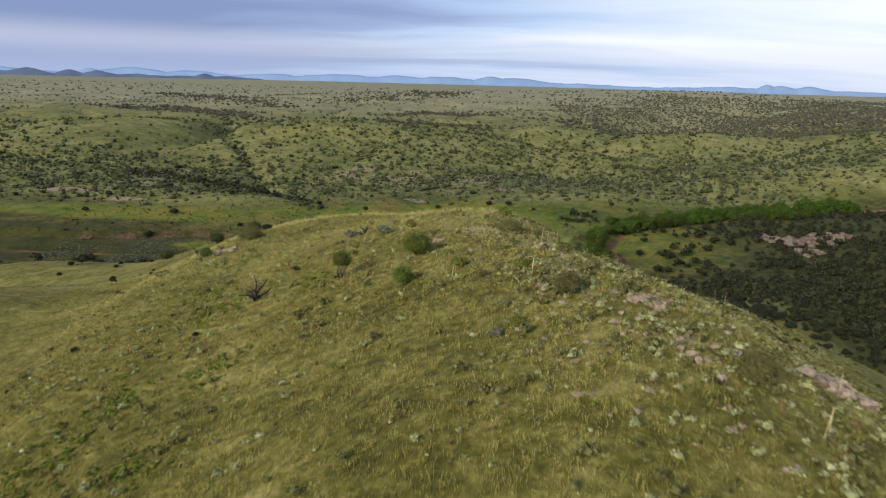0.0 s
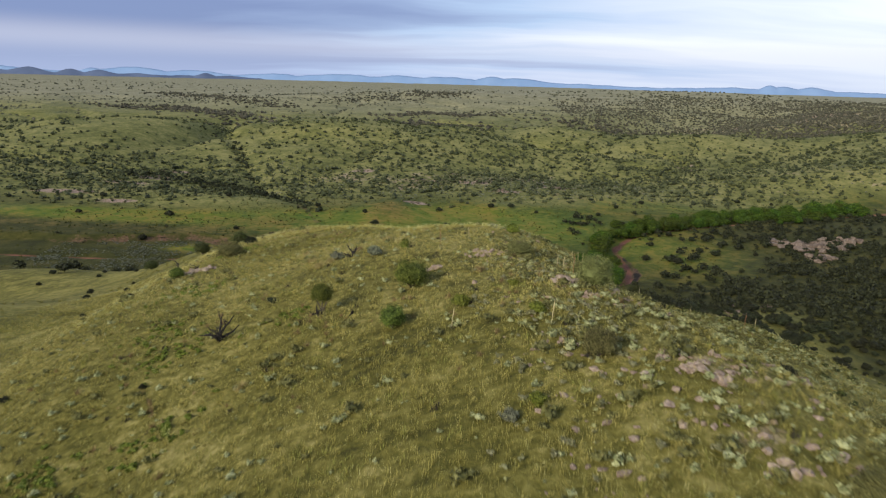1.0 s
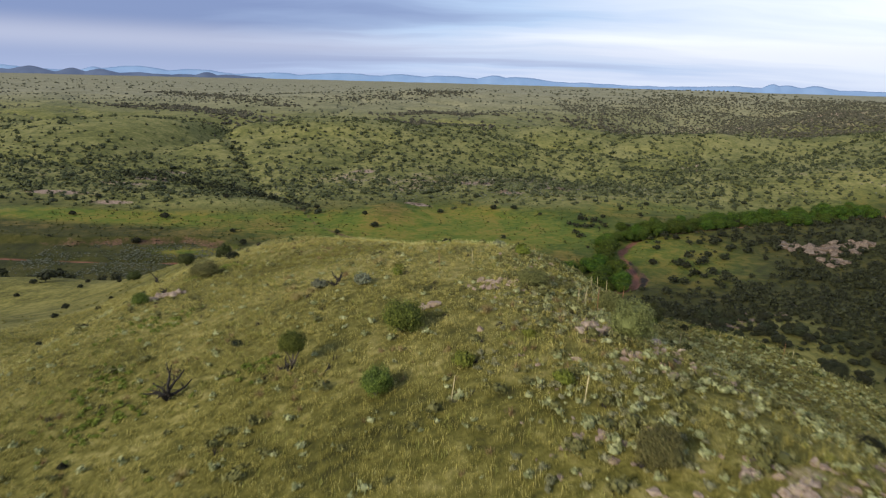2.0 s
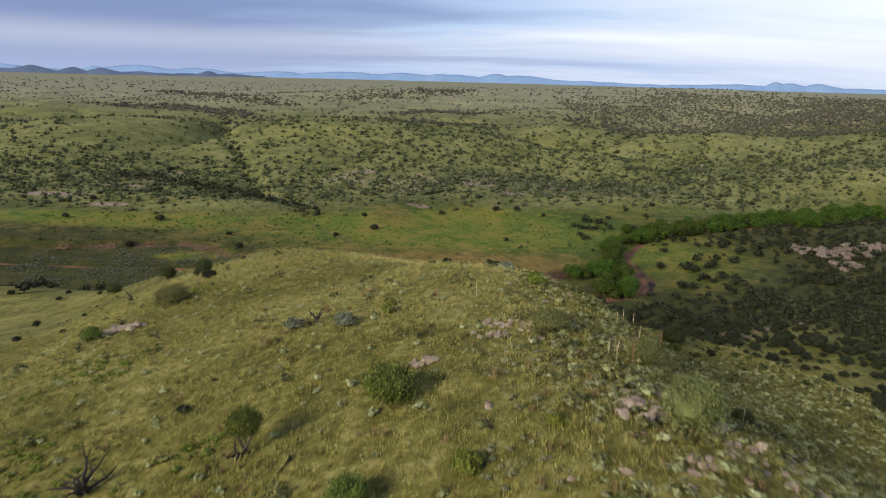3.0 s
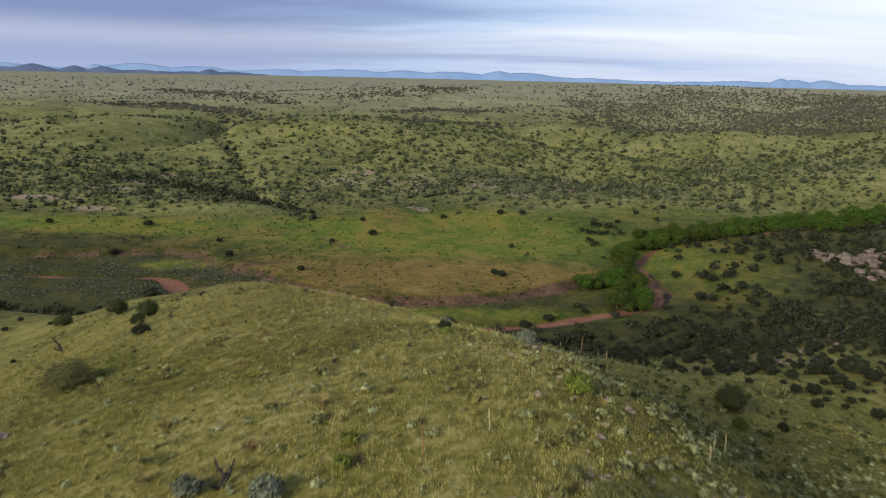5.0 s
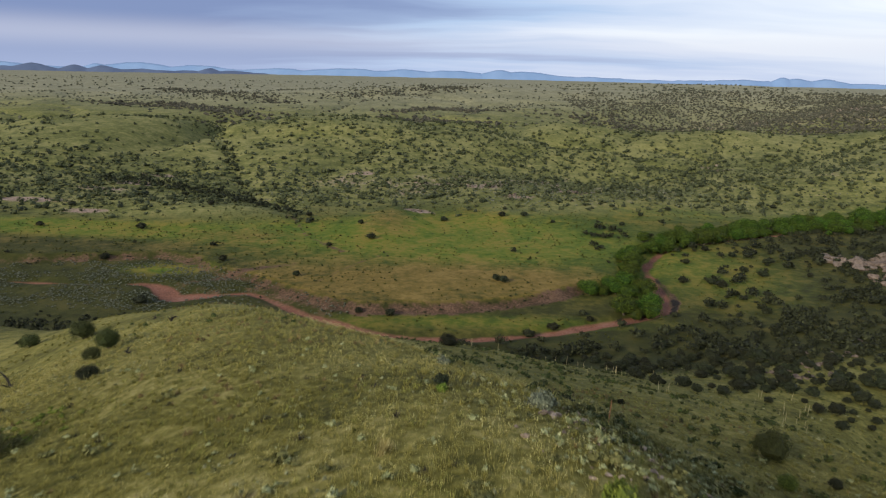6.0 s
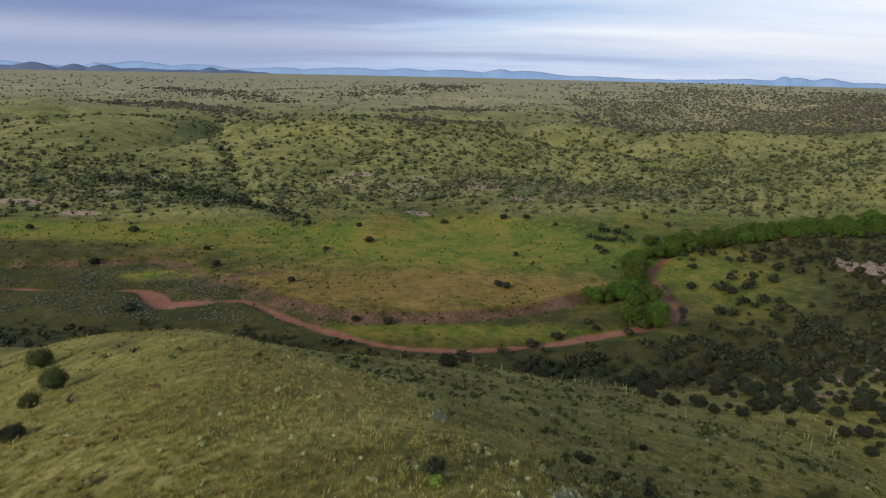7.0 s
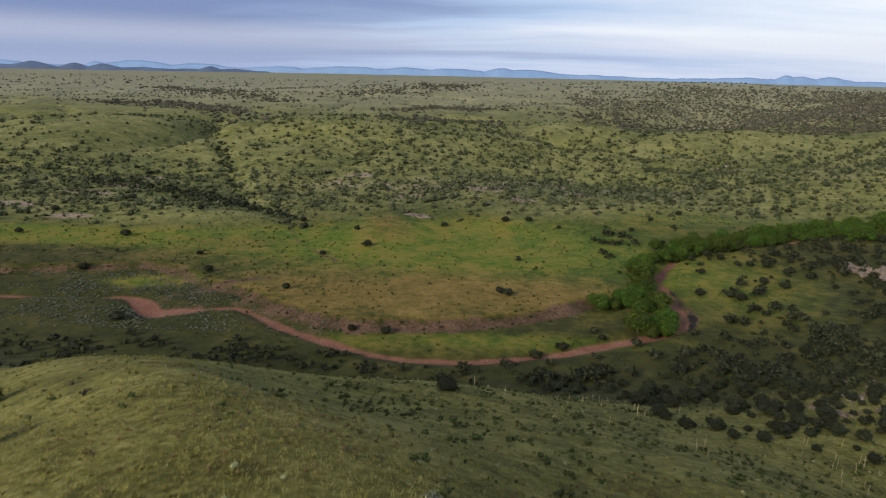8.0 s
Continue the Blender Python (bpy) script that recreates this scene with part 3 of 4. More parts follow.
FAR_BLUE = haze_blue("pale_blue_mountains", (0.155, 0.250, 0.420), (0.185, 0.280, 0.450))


def peak(px, top, wide):
    """A peak at a bearing, in steps of the view, with its height over the plain."""
    return ((px - 784) * 4.05 + 23, top, wide)


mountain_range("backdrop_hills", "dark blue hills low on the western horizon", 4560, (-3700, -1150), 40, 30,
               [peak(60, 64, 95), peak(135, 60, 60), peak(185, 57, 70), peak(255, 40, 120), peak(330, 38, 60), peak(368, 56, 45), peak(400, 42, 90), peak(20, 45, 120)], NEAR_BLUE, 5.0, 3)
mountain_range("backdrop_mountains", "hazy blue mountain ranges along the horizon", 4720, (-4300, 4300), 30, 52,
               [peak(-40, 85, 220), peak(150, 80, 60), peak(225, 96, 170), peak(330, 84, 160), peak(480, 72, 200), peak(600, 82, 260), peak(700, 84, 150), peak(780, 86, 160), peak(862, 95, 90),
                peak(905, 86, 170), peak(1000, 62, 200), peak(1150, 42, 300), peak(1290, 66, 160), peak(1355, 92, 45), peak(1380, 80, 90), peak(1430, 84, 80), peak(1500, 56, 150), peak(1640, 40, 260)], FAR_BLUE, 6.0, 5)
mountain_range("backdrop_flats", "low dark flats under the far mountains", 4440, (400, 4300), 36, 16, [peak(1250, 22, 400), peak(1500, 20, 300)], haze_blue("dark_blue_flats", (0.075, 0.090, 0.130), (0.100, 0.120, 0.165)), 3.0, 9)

# ---- cottonwoods along the creek ----


def cottonwood(seed, high, wide):
    r = np.random.default_rng(seed)
    tree = thing("cottonwood_tree", "bright green cottonwood tree standing along the creek", "tree", "cottonwoods along the creek")
    stem, radii = limb(r, (0, 0, -0.3), (0.05, 0.05, 1), high * 0.5, 0.38, 5, 0.12)
    pieces = [tube(stem, radii, 7)]
    for k in range(6):
        a = k * 1.05 + r.uniform(0, 0.6)
        pieces.append(tube(*limb(r, stem[2 + k % 3], (math.cos(a), math.sin(a), 0.8), high * 0.38, 0.16, 4, 0.2), 5))
    part("trunk", joined(pieces), BARK, tree)
    part("crown", crown(r, wide, high * 0.9, 30, 150, 0.26, high * 0.02, 0.85, 0.24, None, (0.13, 0.24)), COTTONWOOD, tree)
    return tree


def at(x, y, turn=0.0, scale=1.0, sink=0.0):
    return pose(x, y, float(land(np.array([x]), np.array([y]))[0]) - sink, 0, 0, turn) @ Matrix.Scale(scale, 4)


def plant_all(models, spots_, sizes):
    """Sets copies of the models at the spots; the models themselves take the first ones."""
    for k, ((x, y), size) in enumerate(zip(spots_, sizes)):
        m = at(x, y, float(rng.uniform(0, 360)), size)
        if k < len(models):
            models[k].matrix_basis = m
        else:
            copy_thing(models[k % len(models)], m)


grove = [(66, 334), (73, 336), (80, 339), (76, 311), (81, 309), (86, 309), (90, 318), (92, 328), (86, 332), (90, 342), (88, 350), (94, 358), (84, 344), (70, 340), (77, 343), (83, 315), (79, 317), (88, 324), (93, 336), (90, 362), (96, 375), (99, 390), (91, 373), (97, 383), (95, 368), (101, 402), (107, 399), (96, 392)]
grove += [(x + rng.normal() * 2.6, y + rng.normal() * 2.6) for x, y in grove]
for k in range(132):  # a dense double row along the far reach of the creek
    a = k / 131
    grove.append((112 + 220 * a + rng.normal() * 2.5, 412 + 88 * a + 10 * math.sin(3.2 * a) + (k % 5 - 1.6) * 4.4 + rng.normal() * 1.5))
grove += [(240, 449), (247, 453), (254, 451), (262, 456), (270, 458), (278, 462), (288, 466)]
models = [cottonwood(11, 7.4, 8.6), cottonwood(12, 6.4, 7.6), cottonwood(13, 7.8, 8.2)]
plant_all(models, grove, rng.uniform(0.72, 1.32, len(grove)) * (1 - 0.10 * (np.arange(len(grove)) < 56)))

# ---- shrubs of the valley ----


def shrub(seed, name, label, category, group, mat, wide, high, clumps, per, leaf):
    r = np.random.default_rng(seed)
    ob = new(name, mesh_of(name, *crown(r, wide, high, clumps, per, leaf, 0.0, 0.8, 0.45), mat))
    return tagged(ob, label, category, group)


def valley_density(x, y):
    """How thickly dark shrubs stand on the valley's floor and the foot of the hill."""
    right = (0.72 + 0.85 * np.exp(-0.5 * (((x - 130) / 42) ** 2 + ((y - 255) / 36) ** 2))) * step(30, 80, x) * step(312, 262, y - 0.35 * (x - 60)) * step(178, 206, y + 0.30 * (x - 80))
    inner = (0.06 * step(105, 145, x) + 0.60 * step(172, 205, x)) * step(450, 400, y - 0.3 * (x - 100))
    shoulder = 0.10 * step(-45, -60, x) * step(175, 190, y) * step(250, 220, y)
    brush = 0.5 * np.exp(-0.5 * (((x - 100) / 8) ** 2 + ((y - 440) / 12) ** 2)) + 0.45 * np.exp(-0.5 * (((x - 87) / 4) ** 2 + ((y - 388) / 12) ** 2))
    brush = brush + 0.6 * np.exp(-((off_line(x, y, CREEK) / 13) ** 2)) * step(398, 420, y) * step(108, 122, x)
    foot = 1.7 * np.exp(-0.5 * ((y - 266 + 0.20 * np.maximum(x - 20, 0)) / 8) ** 2) * step(-30, 0, x)
    left = 3.0 * np.exp(-0.5 * ((y - 281 + 0.05 * (x + 100)) / 5) ** 2) * step(-10, -40, x) * step(-260, -200, x)
    meadow = 0.004 * step(300, 330, y) + 0.12 * np.exp(-((off_line(x, y, WASH) / 7) ** 2)) * step(405, 440, y)
    clear = step(2, 7, creek_off(x, y))
    thicket = 0.5 * step(80, 105, x) * step(192, 212, y) * step(292, 262, y)
    return (right + inner + foot + left + meadow + shoulder + brush) * clear * (0.10 + 0.12 * step(60, 110, x) + 1.0 * step(-0.15, 0.35, waves(x, y, 17.0, 2))) + thicket * clear


def low_foot(x):
    """The brush at the hill's western foot stays low."""
    return 0.72 + 0.28 * step(-10, 50, x)


def thinned(n, box, density, gap):
    """Random places in a box, kept where the density says so and apart from one another."""
    kept, grid = [], {}
    xs, ys, chance = rng.uniform(box[0], box[1], n), rng.uniform(box[2], box[3], n), rng.uniform(0, 1, n)
    keep = chance < density(xs, ys)
    for x, y in zip(xs[keep], ys[keep]):
        i, j = int(x // gap), int(y // gap)
        if any((x - a) ** 2 + (y - b) ** 2 < gap * gap for di in (-1, 0, 1) for dj in (-1, 0, 1) for a, b in grid.get((i + di, j + dj), ())):
            continue
        grid.setdefault((i, j), []).append((x, y))
        kept.append((x, y))
    return kept


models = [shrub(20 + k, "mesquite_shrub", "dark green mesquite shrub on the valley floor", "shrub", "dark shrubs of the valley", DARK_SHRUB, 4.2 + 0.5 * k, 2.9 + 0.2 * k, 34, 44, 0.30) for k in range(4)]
valley = thinned(34000, (-230, 360, 100, 520), valley_density, 3.3)
valley.sort(key=lambda p: math.hypot(p[0] - 60, p[1] - 150))
LONE = [(-35.5, 305), (-22, 303), (33, 287), (43.6, 294), (60, 302.7), (24, 343.4), (27.5, 340.5), (-44, 414), (-54, 445), (37, 478.6), (52, 480), (-88, 456), (-65, 397.5), (137, 500), (163, 522), (254, 548), (279, 539), (152.6, 371), (159, 364), (174, 388), (171, 386), (116, 354.5), (128.7, 352), (131.6, 348), (182, 363), (198, 405), (149, 413), (173, 406), (169, 405), (129, 387), (159, 400), (-128, 309), (-112, 363), (-175, 369), (-183, 426), (-242, 423), (-70, 342), (-116, 491), (-92, 471), (-2, 470), (70, 470), (116, 470), (-160, 478), (-250, 470)]
valley = LONE + valley
sizes = 0.35 + 0.75 * rng.uniform(0, 1, 290) ** 1.6
sizes = np.where(np.arange(290) < len(LONE), 0.75 + 0.45 * sizes, sizes * low_foot(np.array(valley[:290]).T[0]))
plant_all(models, valley[:290], sizes)
r1 = np.random.default_rng(61)
SMALL = [crown(r1, 1.0, 0.68, 11, 10, 0.135, 0.0, 0.8, 0.32, BALL1) for _ in range(6)]
x, y = np.array(valley[290:]).T
sizes = (2.2 + 5.2 * rng.uniform(0, 1, len(x)) ** 1.5) * low_foot(x)
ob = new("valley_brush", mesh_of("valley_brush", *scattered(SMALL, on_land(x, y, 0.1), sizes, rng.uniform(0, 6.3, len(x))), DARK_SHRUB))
tagged(ob, "dark mesquite brush spread over the valley floor", "brush", kind="stuff")


wash_trees = thinned(6000, (-320, -80, 470, 720), lambda x, y: np.exp(-((off_line(x, y, WOODS) / 8.5) ** 2)) + 0.25 * np.exp(-((off_line(x, y, WASH) / 4) ** 2)), 3.6)
x, y = np.array(wash_trees).T
sizes = rng.uniform(3.0, 6.5, len(x))
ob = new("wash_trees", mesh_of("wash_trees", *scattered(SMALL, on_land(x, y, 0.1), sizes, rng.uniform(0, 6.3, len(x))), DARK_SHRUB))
tagged(ob, "dark oaks crowded along the wash", "trees", kind="stuff")


def far_bush(r, detail):
    pieces = []
    for _ in range(2):
        v, f = lump(r, BALL1, (0.46, 0.46, 0.46), 0.3)
        pieces.append((v * r.uniform(0.6, 1.0) + (r.normal() * 0.2, r.normal() * 0.2, r.uniform(0.2, 0.5)), f))
    v, f = joined(pieces)
    n = 11 if detail else 8
    out = r.normal(size=(n, 3))
    out /= np.linalg.norm(out, axis=1, keepdims=True)
    return joined([(v, f), leaves(r, out * (0.50, 0.50, 0.48) + (0, 0, 0.42), out, 0.32, 0.7)])


r0 = np.random.default_rng(40)
ball_small = (np.array([(1, 0, 0), (-0.5, 0.87, 0), (-0.5, -0.87, 0), (0, 0, 1), (0.2, 0.1, -0.7)], float), np.array([(0, 1, 3), (1, 2, 3), (2, 0, 3), (1, 0, 4), (2, 1, 4), (0, 2, 4)]))
BUSHES = [far_bush(r0, True) for _ in range(6)]
DOTS = []
for _ in range(5):
    pieces = [lump(r0, ball_small, (0.5, 0.5, 0.45), 0.25) for _ in range(3)]
    DOTS.append(joined([(v + (r0.normal() * 0.17, r0.normal() * 0.17, r0.uniform(0.2, 0.45)), f) for v, f in pieces]))


def gully(x, y):
    """Hollows of the land, from its curvature."""
    d = 22.0
    z = land(x, y)
    return (land(x + d, y) + land(x - d, y) + land(x, y + d) + land(x, y - d) - 4 * z) / 4


def slope_density(x, y):
    hollow = step(0.2, 1.6, gully(x, y))
    smooth_hill = np.exp(-0.5 * (((x + 340) / 110) ** 2 + ((y - 745) / 85) ** 2))
    bare = np.exp(-0.5 * (((x - 110) / 50) ** 2 + ((y - 880) / 45) ** 2)) + 0.8 * np.exp(-0.5 * (((x - 345) / 130) ** 2 + ((y - 810) / 55) ** 2))
    brushy = np.exp(-0.5 * (((x - 110) / 130) ** 2 + ((y - 690) / 110) ** 2)) + np.exp(-0.5 * (((x + 40) / 160) ** 2 + ((y - 570) / 40) ** 2)) + np.exp(-0.5 * (((x + 270) / 120) ** 2 + ((y - 545) / 50) ** 2))
    d = 0.20 + 0.06 * step(-150, -300, x) + 0.40 * hollow + 0.50 * brushy + 0.22 * waves(x, y, 55.0, 2)
    d = d * (1 - 0.85 * smooth_hill) * (1 - 0.8 * bare)
    for line in BRANCHES:
        d = d + 0.45 * np.exp(-((off_line(x, y, line) / 9) ** 2))
    d = d + 0.5 * np.exp(-((off_line(x, y, WASH) / 8) ** 2)) + 0.5 * np.exp(-0.5 * (((x + 380) / 130) ** 2 + ((y - 585) / 40) ** 2))
    d = d + 0.45 * np.exp(-0.5 * (((x - 340) / 140) ** 2 + ((y - 620) / 90) ** 2)) + 0.5 * np.exp(-0.5 * (((x + 270) / 90) ** 2 + ((y - 495) / 28) ** 2))
    return d * step(470, 535, y + 55 * step(-130, -200, x) - 0.15 * np.maximum(x, 0) + 60 * np.exp(-((off_line(x, y, WASH) / 12) ** 2)))


# dark lines of brush across the far plain
BANDS = [[(190, 1150), (290, 1190), (400, 1230), (520, 1280)], [(560, 1080), (660, 1120), (800, 1180)], [(-644, 1262), (-542, 1243), (-461, 1196), (-347, 1066), (-250, 930)], [(-789, 1815), (-624, 1665), (-455, 1448), (-332, 1343)], [(-150, 960), (-66, 970), (59, 965)],
         [(-96, 1170), (-1, 1288), (80, 1233)], [(288, 1150), (320, 1040), (400, 1010), (520, 1020)], [(-247, 1490), (-54, 1585), (25, 1660)]]


def plain_density(x, y):
    bands = step(0.16, 0.45, waves(x * 0.35, y, 110.0, 3)) + step(0.10, 0.0, np.abs(waves(x + 300, y, 170.0, 2)))
    for line in BANDS:
        bands = bands + 1.3 * np.exp(-((off_line(x, y, line) / 26) ** 2))
    dark_hill = np.exp(-0.5 * (((x - 700) / 320) ** 2 + ((y - 1330) / 170) ** 2))
    return 0.02 + 0.55 * bands * step(2500, 1300, y) * (1 - 0.6 * step(-250, -700, x) * step(1300, 1700, y)) + 0.75 * dark_hill


near_slopes = np.array(thinned(32000, (-640, 700, 440, 930), slope_density, 3.2))
x, y = near_slopes.T
sizes = 1.7 + 4.2 * rng.uniform(0, 1, len(x)) ** 1.8
ob = new("slope_bushes", mesh_of("slope_bushes", *scattered(BUSHES, on_land(x, y, 0.25), np.stack([sizes, sizes, sizes * rng.uniform(0.6, 0.9, len(x))], 1), rng.uniform(0, 6.3, len(x))), SLOPE_BUSH))
tagged(ob, "dark olive bushes dotted over the grassy slopes", "bushes", kind="stuff")
far_plain = np.array(thinned(70000, (-1900, 2000, 900, 2900), lambda x, y: plain_density(x, y) * (np.abs(x) < 0.78 * y + 60), 6.0))
x, y = far_plain.T
sizes = rng.uniform(2.5, 5.5, len(x)) * (1 + 0.4 * (y > 1600))
ob = new("plain_bushes", mesh_of("plain_bushes", *scattered(DOTS, on_land(x, y, 0.3), np.stack([sizes, sizes, sizes * 0.75], 1), rng.uniform(0, 6.3, len(x))), HAZY_BUSH))
tagged(ob, "dark brush in bands across the far plain", "bushes", kind="stuff")
brushy_hill = np.array(thinned(46000, (250, 1250, 960, 1650), lambda x, y: np.exp(-0.5 * (((x - 740) / 330) ** 2 + ((y - 1280) / 210) ** 2)) * (x < 0.78 * y + 60) * (0.55 + 0.45 * waves(x, y, 60.0, 2)) + np.exp(-(((x - 430) / 190) ** 2) - ((y - 1090) / 45) ** 2), 3.8))
x, y = brushy_hill.T
sizes = rng.uniform(2.5, 5.5, len(x))
ob = new("hill_brush", mesh_of("hill_brush", *scattered(DOTS, on_land(x, y, 0.3), np.stack([sizes, sizes, sizes * 0.85], 1), rng.uniform(0, 6.3, len(x))), HAZY_BUSH))
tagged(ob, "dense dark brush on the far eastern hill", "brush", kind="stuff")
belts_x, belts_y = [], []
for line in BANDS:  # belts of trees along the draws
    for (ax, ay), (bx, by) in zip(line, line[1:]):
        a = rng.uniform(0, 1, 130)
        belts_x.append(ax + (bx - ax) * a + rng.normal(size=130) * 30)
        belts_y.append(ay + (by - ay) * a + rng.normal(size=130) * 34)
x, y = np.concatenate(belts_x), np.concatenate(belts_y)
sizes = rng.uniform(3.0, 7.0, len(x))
ob = new("tree_belts", mesh_of("tree_belts", *scattered(DOTS, on_land(x, y, 0.3), np.stack([sizes, sizes, sizes * 0.8], 1), rng.uniform(0, 6.3, len(x))), HAZY_BUSH))
tagged(ob, "dark belts of trees along the draws of the plain", "trees", kind="stuff")

# ---- junipers and bushes of the near hill ----


def juniper(seed, x, y, wide, high, mat=None, label="round dark green juniper bush on the grassy hill", trunk=0.0, clumps=120, per=85):
    r = np.random.default_rng(seed)
    bush = thing("juniper_bush", label, "bush", "bushes on the hill")
    pieces = []
    for k in range(5):
        a = k * 1.3 + r.uniform(0, 0.6)
        pieces.append(tube(*limb(r, (0, 0, -0.15), (math.cos(a) * 0.5, math.sin(a) * 0.5, 1), trunk + high * 0.55, 0.05 * wide ** 0.5, 4, 0.2), 5))
    part("stem", joined(pieces), BARK, bush)
    part("crown", crown(r, wide, high, clumps, per, 0.040 * wide ** 0.5, trunk, 1.35, 0.36, None, (0.075, 0.15)), mat or JUNIPER, bush)
    bush.matrix_basis = at(x, y, float(r.uniform(0, 360)))
    return bush


juniper(101, -9.2, 57.3, 2.1, 1.6, label="dark green juniper on a short bare trunk", trunk=0.95)
juniper(102, -2.2, 60.0, 3.7, 2.4)
juniper(103, -3.1, 51.2, 2.15, 1.7)
juniper(104, 8.0, 70.8, 3.0, 1.3, OLIVE_SHRUB, "low spreading olive shrub beside pale rocks on the hilltop")
juniper(105, 8.6, 40.4, 2.1, 1.6, OLIVE_SHRUB, "open olive green shrub in the grass")
juniper(106, -32.2, 84.0, 2.1, 1.4)
juniper(107, -29.4, 95.4, 4.4, 2.2, OLIVE_SHRUB, "broad olive juniper leaning on the hill's shoulder")
juniper(109, -53.6, 147.2, 4.2, 3.0, DARK_JUNIPER)
juniper(110, -38.2, 127.0, 3.0, 2.8, DARK_JUNIPER)
juniper(111, -36.4, 120.6, 2.1, 1.3, DARK_JUNIPER, "low dark shrub on the hill's shoulder")
juniper(112, -31.4, 111.5, 2.2, 1.0, DARK_SHRUB, "low dark shrub on the hill's shoulder")
juniper(113, -72.6, 162.0, 4.0, 2.3, DARK_JUNIPER, "broad dark shrub on the grassy slope")
juniper(114, 35.4, 118.4, 4.4, 3.4, DARK_JUNIPER)
juniper(115, 32.4, 109.6, 2.0, 1.3)
juniper(116, 11.6, 54.4, 3.2, 2.6, OLIVE_SHRUB, "tangled brownish olive shrub behind the rocks")
juniper(117, 16.2, 29.5, 2.3, 1.3, OLIVE_SHRUB, "low olive shrub on the rocky edge")
juniper(118, 50.1, 93.0, 3.8, 2.2, DARK_SHRUB, "broad dark shrub on the grassy slope")
juniper(119, 26.0, 53.0, 2.2, 1.2, DARK_SHRUB, "low dark shrub on the rocky edge")
juniper(120, 38.4, 112.0, 1.4, 1.0, DARK_SHRUB, "small dark shrub on the grassy slope")
juniper(121, 1.6, 184.0, 4.6, 2.6, DARK_SHRUB, "broad dark shrub on the grassy slope")

juniper(122, 14.4, 69.4, 2.8, 1.6, OLIVE_SHRUB, "low olive shrub around the flower stalks")
juniper(124, 18.6, 63.6, 1.6, 0.9, DARK_JUNIPER, "small dark shrub on the steep flank")


def low_bush(seed, x, y, wide, mat, label):
    r = np.random.default_rng(seed)
    ob = new("low_bush", mesh_of("low_bush", *crown(r, wide, wide * 0.6, 30, 40, 0.09 * wide ** 0.5, 0.0, 0.8, 0.45), mat))
    tagged(ob, label, "bush", "low bushes on the hill")
    ob.matrix_basis = at(x, y)


for k, (x, y, wide) in enumerate([(1.7, 52.2, 1.5), (5.6, 54.5, 0.9), (6.4, 47.6, 1.3), (-3.8, 75.0, 1.1), (8.6, 82.5, 2.1), (-3.7, 77.0, 1.1), (0.9, 98.3, 0.9), (4.9, 36.5, 1.0)]):
    low_bush(140 + k, x, y, wide, LUSH_SHRUB, "low bright green bush in the grass")
for k, (x, y, wide) in enumerate([(-10.8, 74.4, 1.6), (-6.7, 73.0, 1.8), (7.3, 96.2, 2.2), (0.8, 114.4, 1.6), (3.5, 35.6, 0.9)]):
    low_bush(150 + k, x, y, wide, BLUE_GREY_SHRUB, "low grey-green bush in the grass")
for k, (x, y, wide) in enumerate([(-14.9, 63.4, 0.9), (12.9, 115.5, 1.2), (14.2, 112.6, 0.9), (0.8, 100.1, 1.4), (23.1, 130.9, 1.1), (-34, 54.8, 0.9), (-21, 51, 0.6), (-75.3, 139.1, 1.8), (-111.7, 184.0, 2.2), (-54.4, 114.2, 1.0), (-36.3, 80.2, 0.8), (-64.4, 136.4, 0.9), (-62.9, 116.3, 1.4), (-96.1, 183.0, 1.6), (-80.4, 169.9, 1.3), (-106.9, 170.0, 1.6), (-91.7, 172.1, 1.6), (-48.2, 90.1, 0.8)]):
    low_bush(160 + k, x, y, wide, DARK_SHRUB, "small dark bush in the grass")

# ---- dead trees ----


def snag(seed, x, y, high, boughs, lean=0.3):
    r = np.random.default_rng(seed)
    tree = thing("dead_shrub", "charred bare dead shrub with forked branches", "dead shrub", "dead shrubs on the hill")
    stem, radii = limb(r, (0, 0, -0.1), (lean * r.normal(), lean * r.normal(), 1), high * 0.45, 0.13 * high ** 0.5, 3, 0.15)
    part("trunk", tube(stem, radii, 6), BURNT, tree)
    for k in range(boughs):
        a = k * 2.4 + r.uniform(0, 0.8)
        points, thick = limb(r, stem[k % 3], (math.cos(a), math.sin(a), r.uniform(0.5, 1.3)), high * r.uniform(0.5, 0.8), 0.075 * high ** 0.5, 5, 0.28)
        pieces = [tube(points, thick, 5)]
        for j in range(3):
            pieces.append(tube(*limb(r, points[1 + j], (r.normal(), r.normal(), r.uniform(0.3, 1.2)), high * 0.28, 0.028 * high ** 0.5, 3, 0.3), 4))
        part("branch", joined(pieces), BURNT, tree)
    tree.matrix_basis = at(x, y, float(r.uniform(0, 360)))


for k, (x, y, high, boughs) in enumerate([(-17.4, 57.0, 2.5, 8), (-9.3, 74.6, 1.7, 5), (-35.2, 137.0, 1.5, 4), (-50.0, 126.4, 2.6, 4), (-6.6, 55.8, 0.7, 3), (-31.5, 119.0, 1.2, 5), (-40.9, 144.2, 1.0, 4), (-31.5, 88.5, 1.6, 4), (3.0, 81.0, 0.8, 2), (-9.5, 56.9, 1.3, 5)]):
    snag(180 + k, x, y, high, boughs)

# ---- sotol and agave with dry flower stalks ----


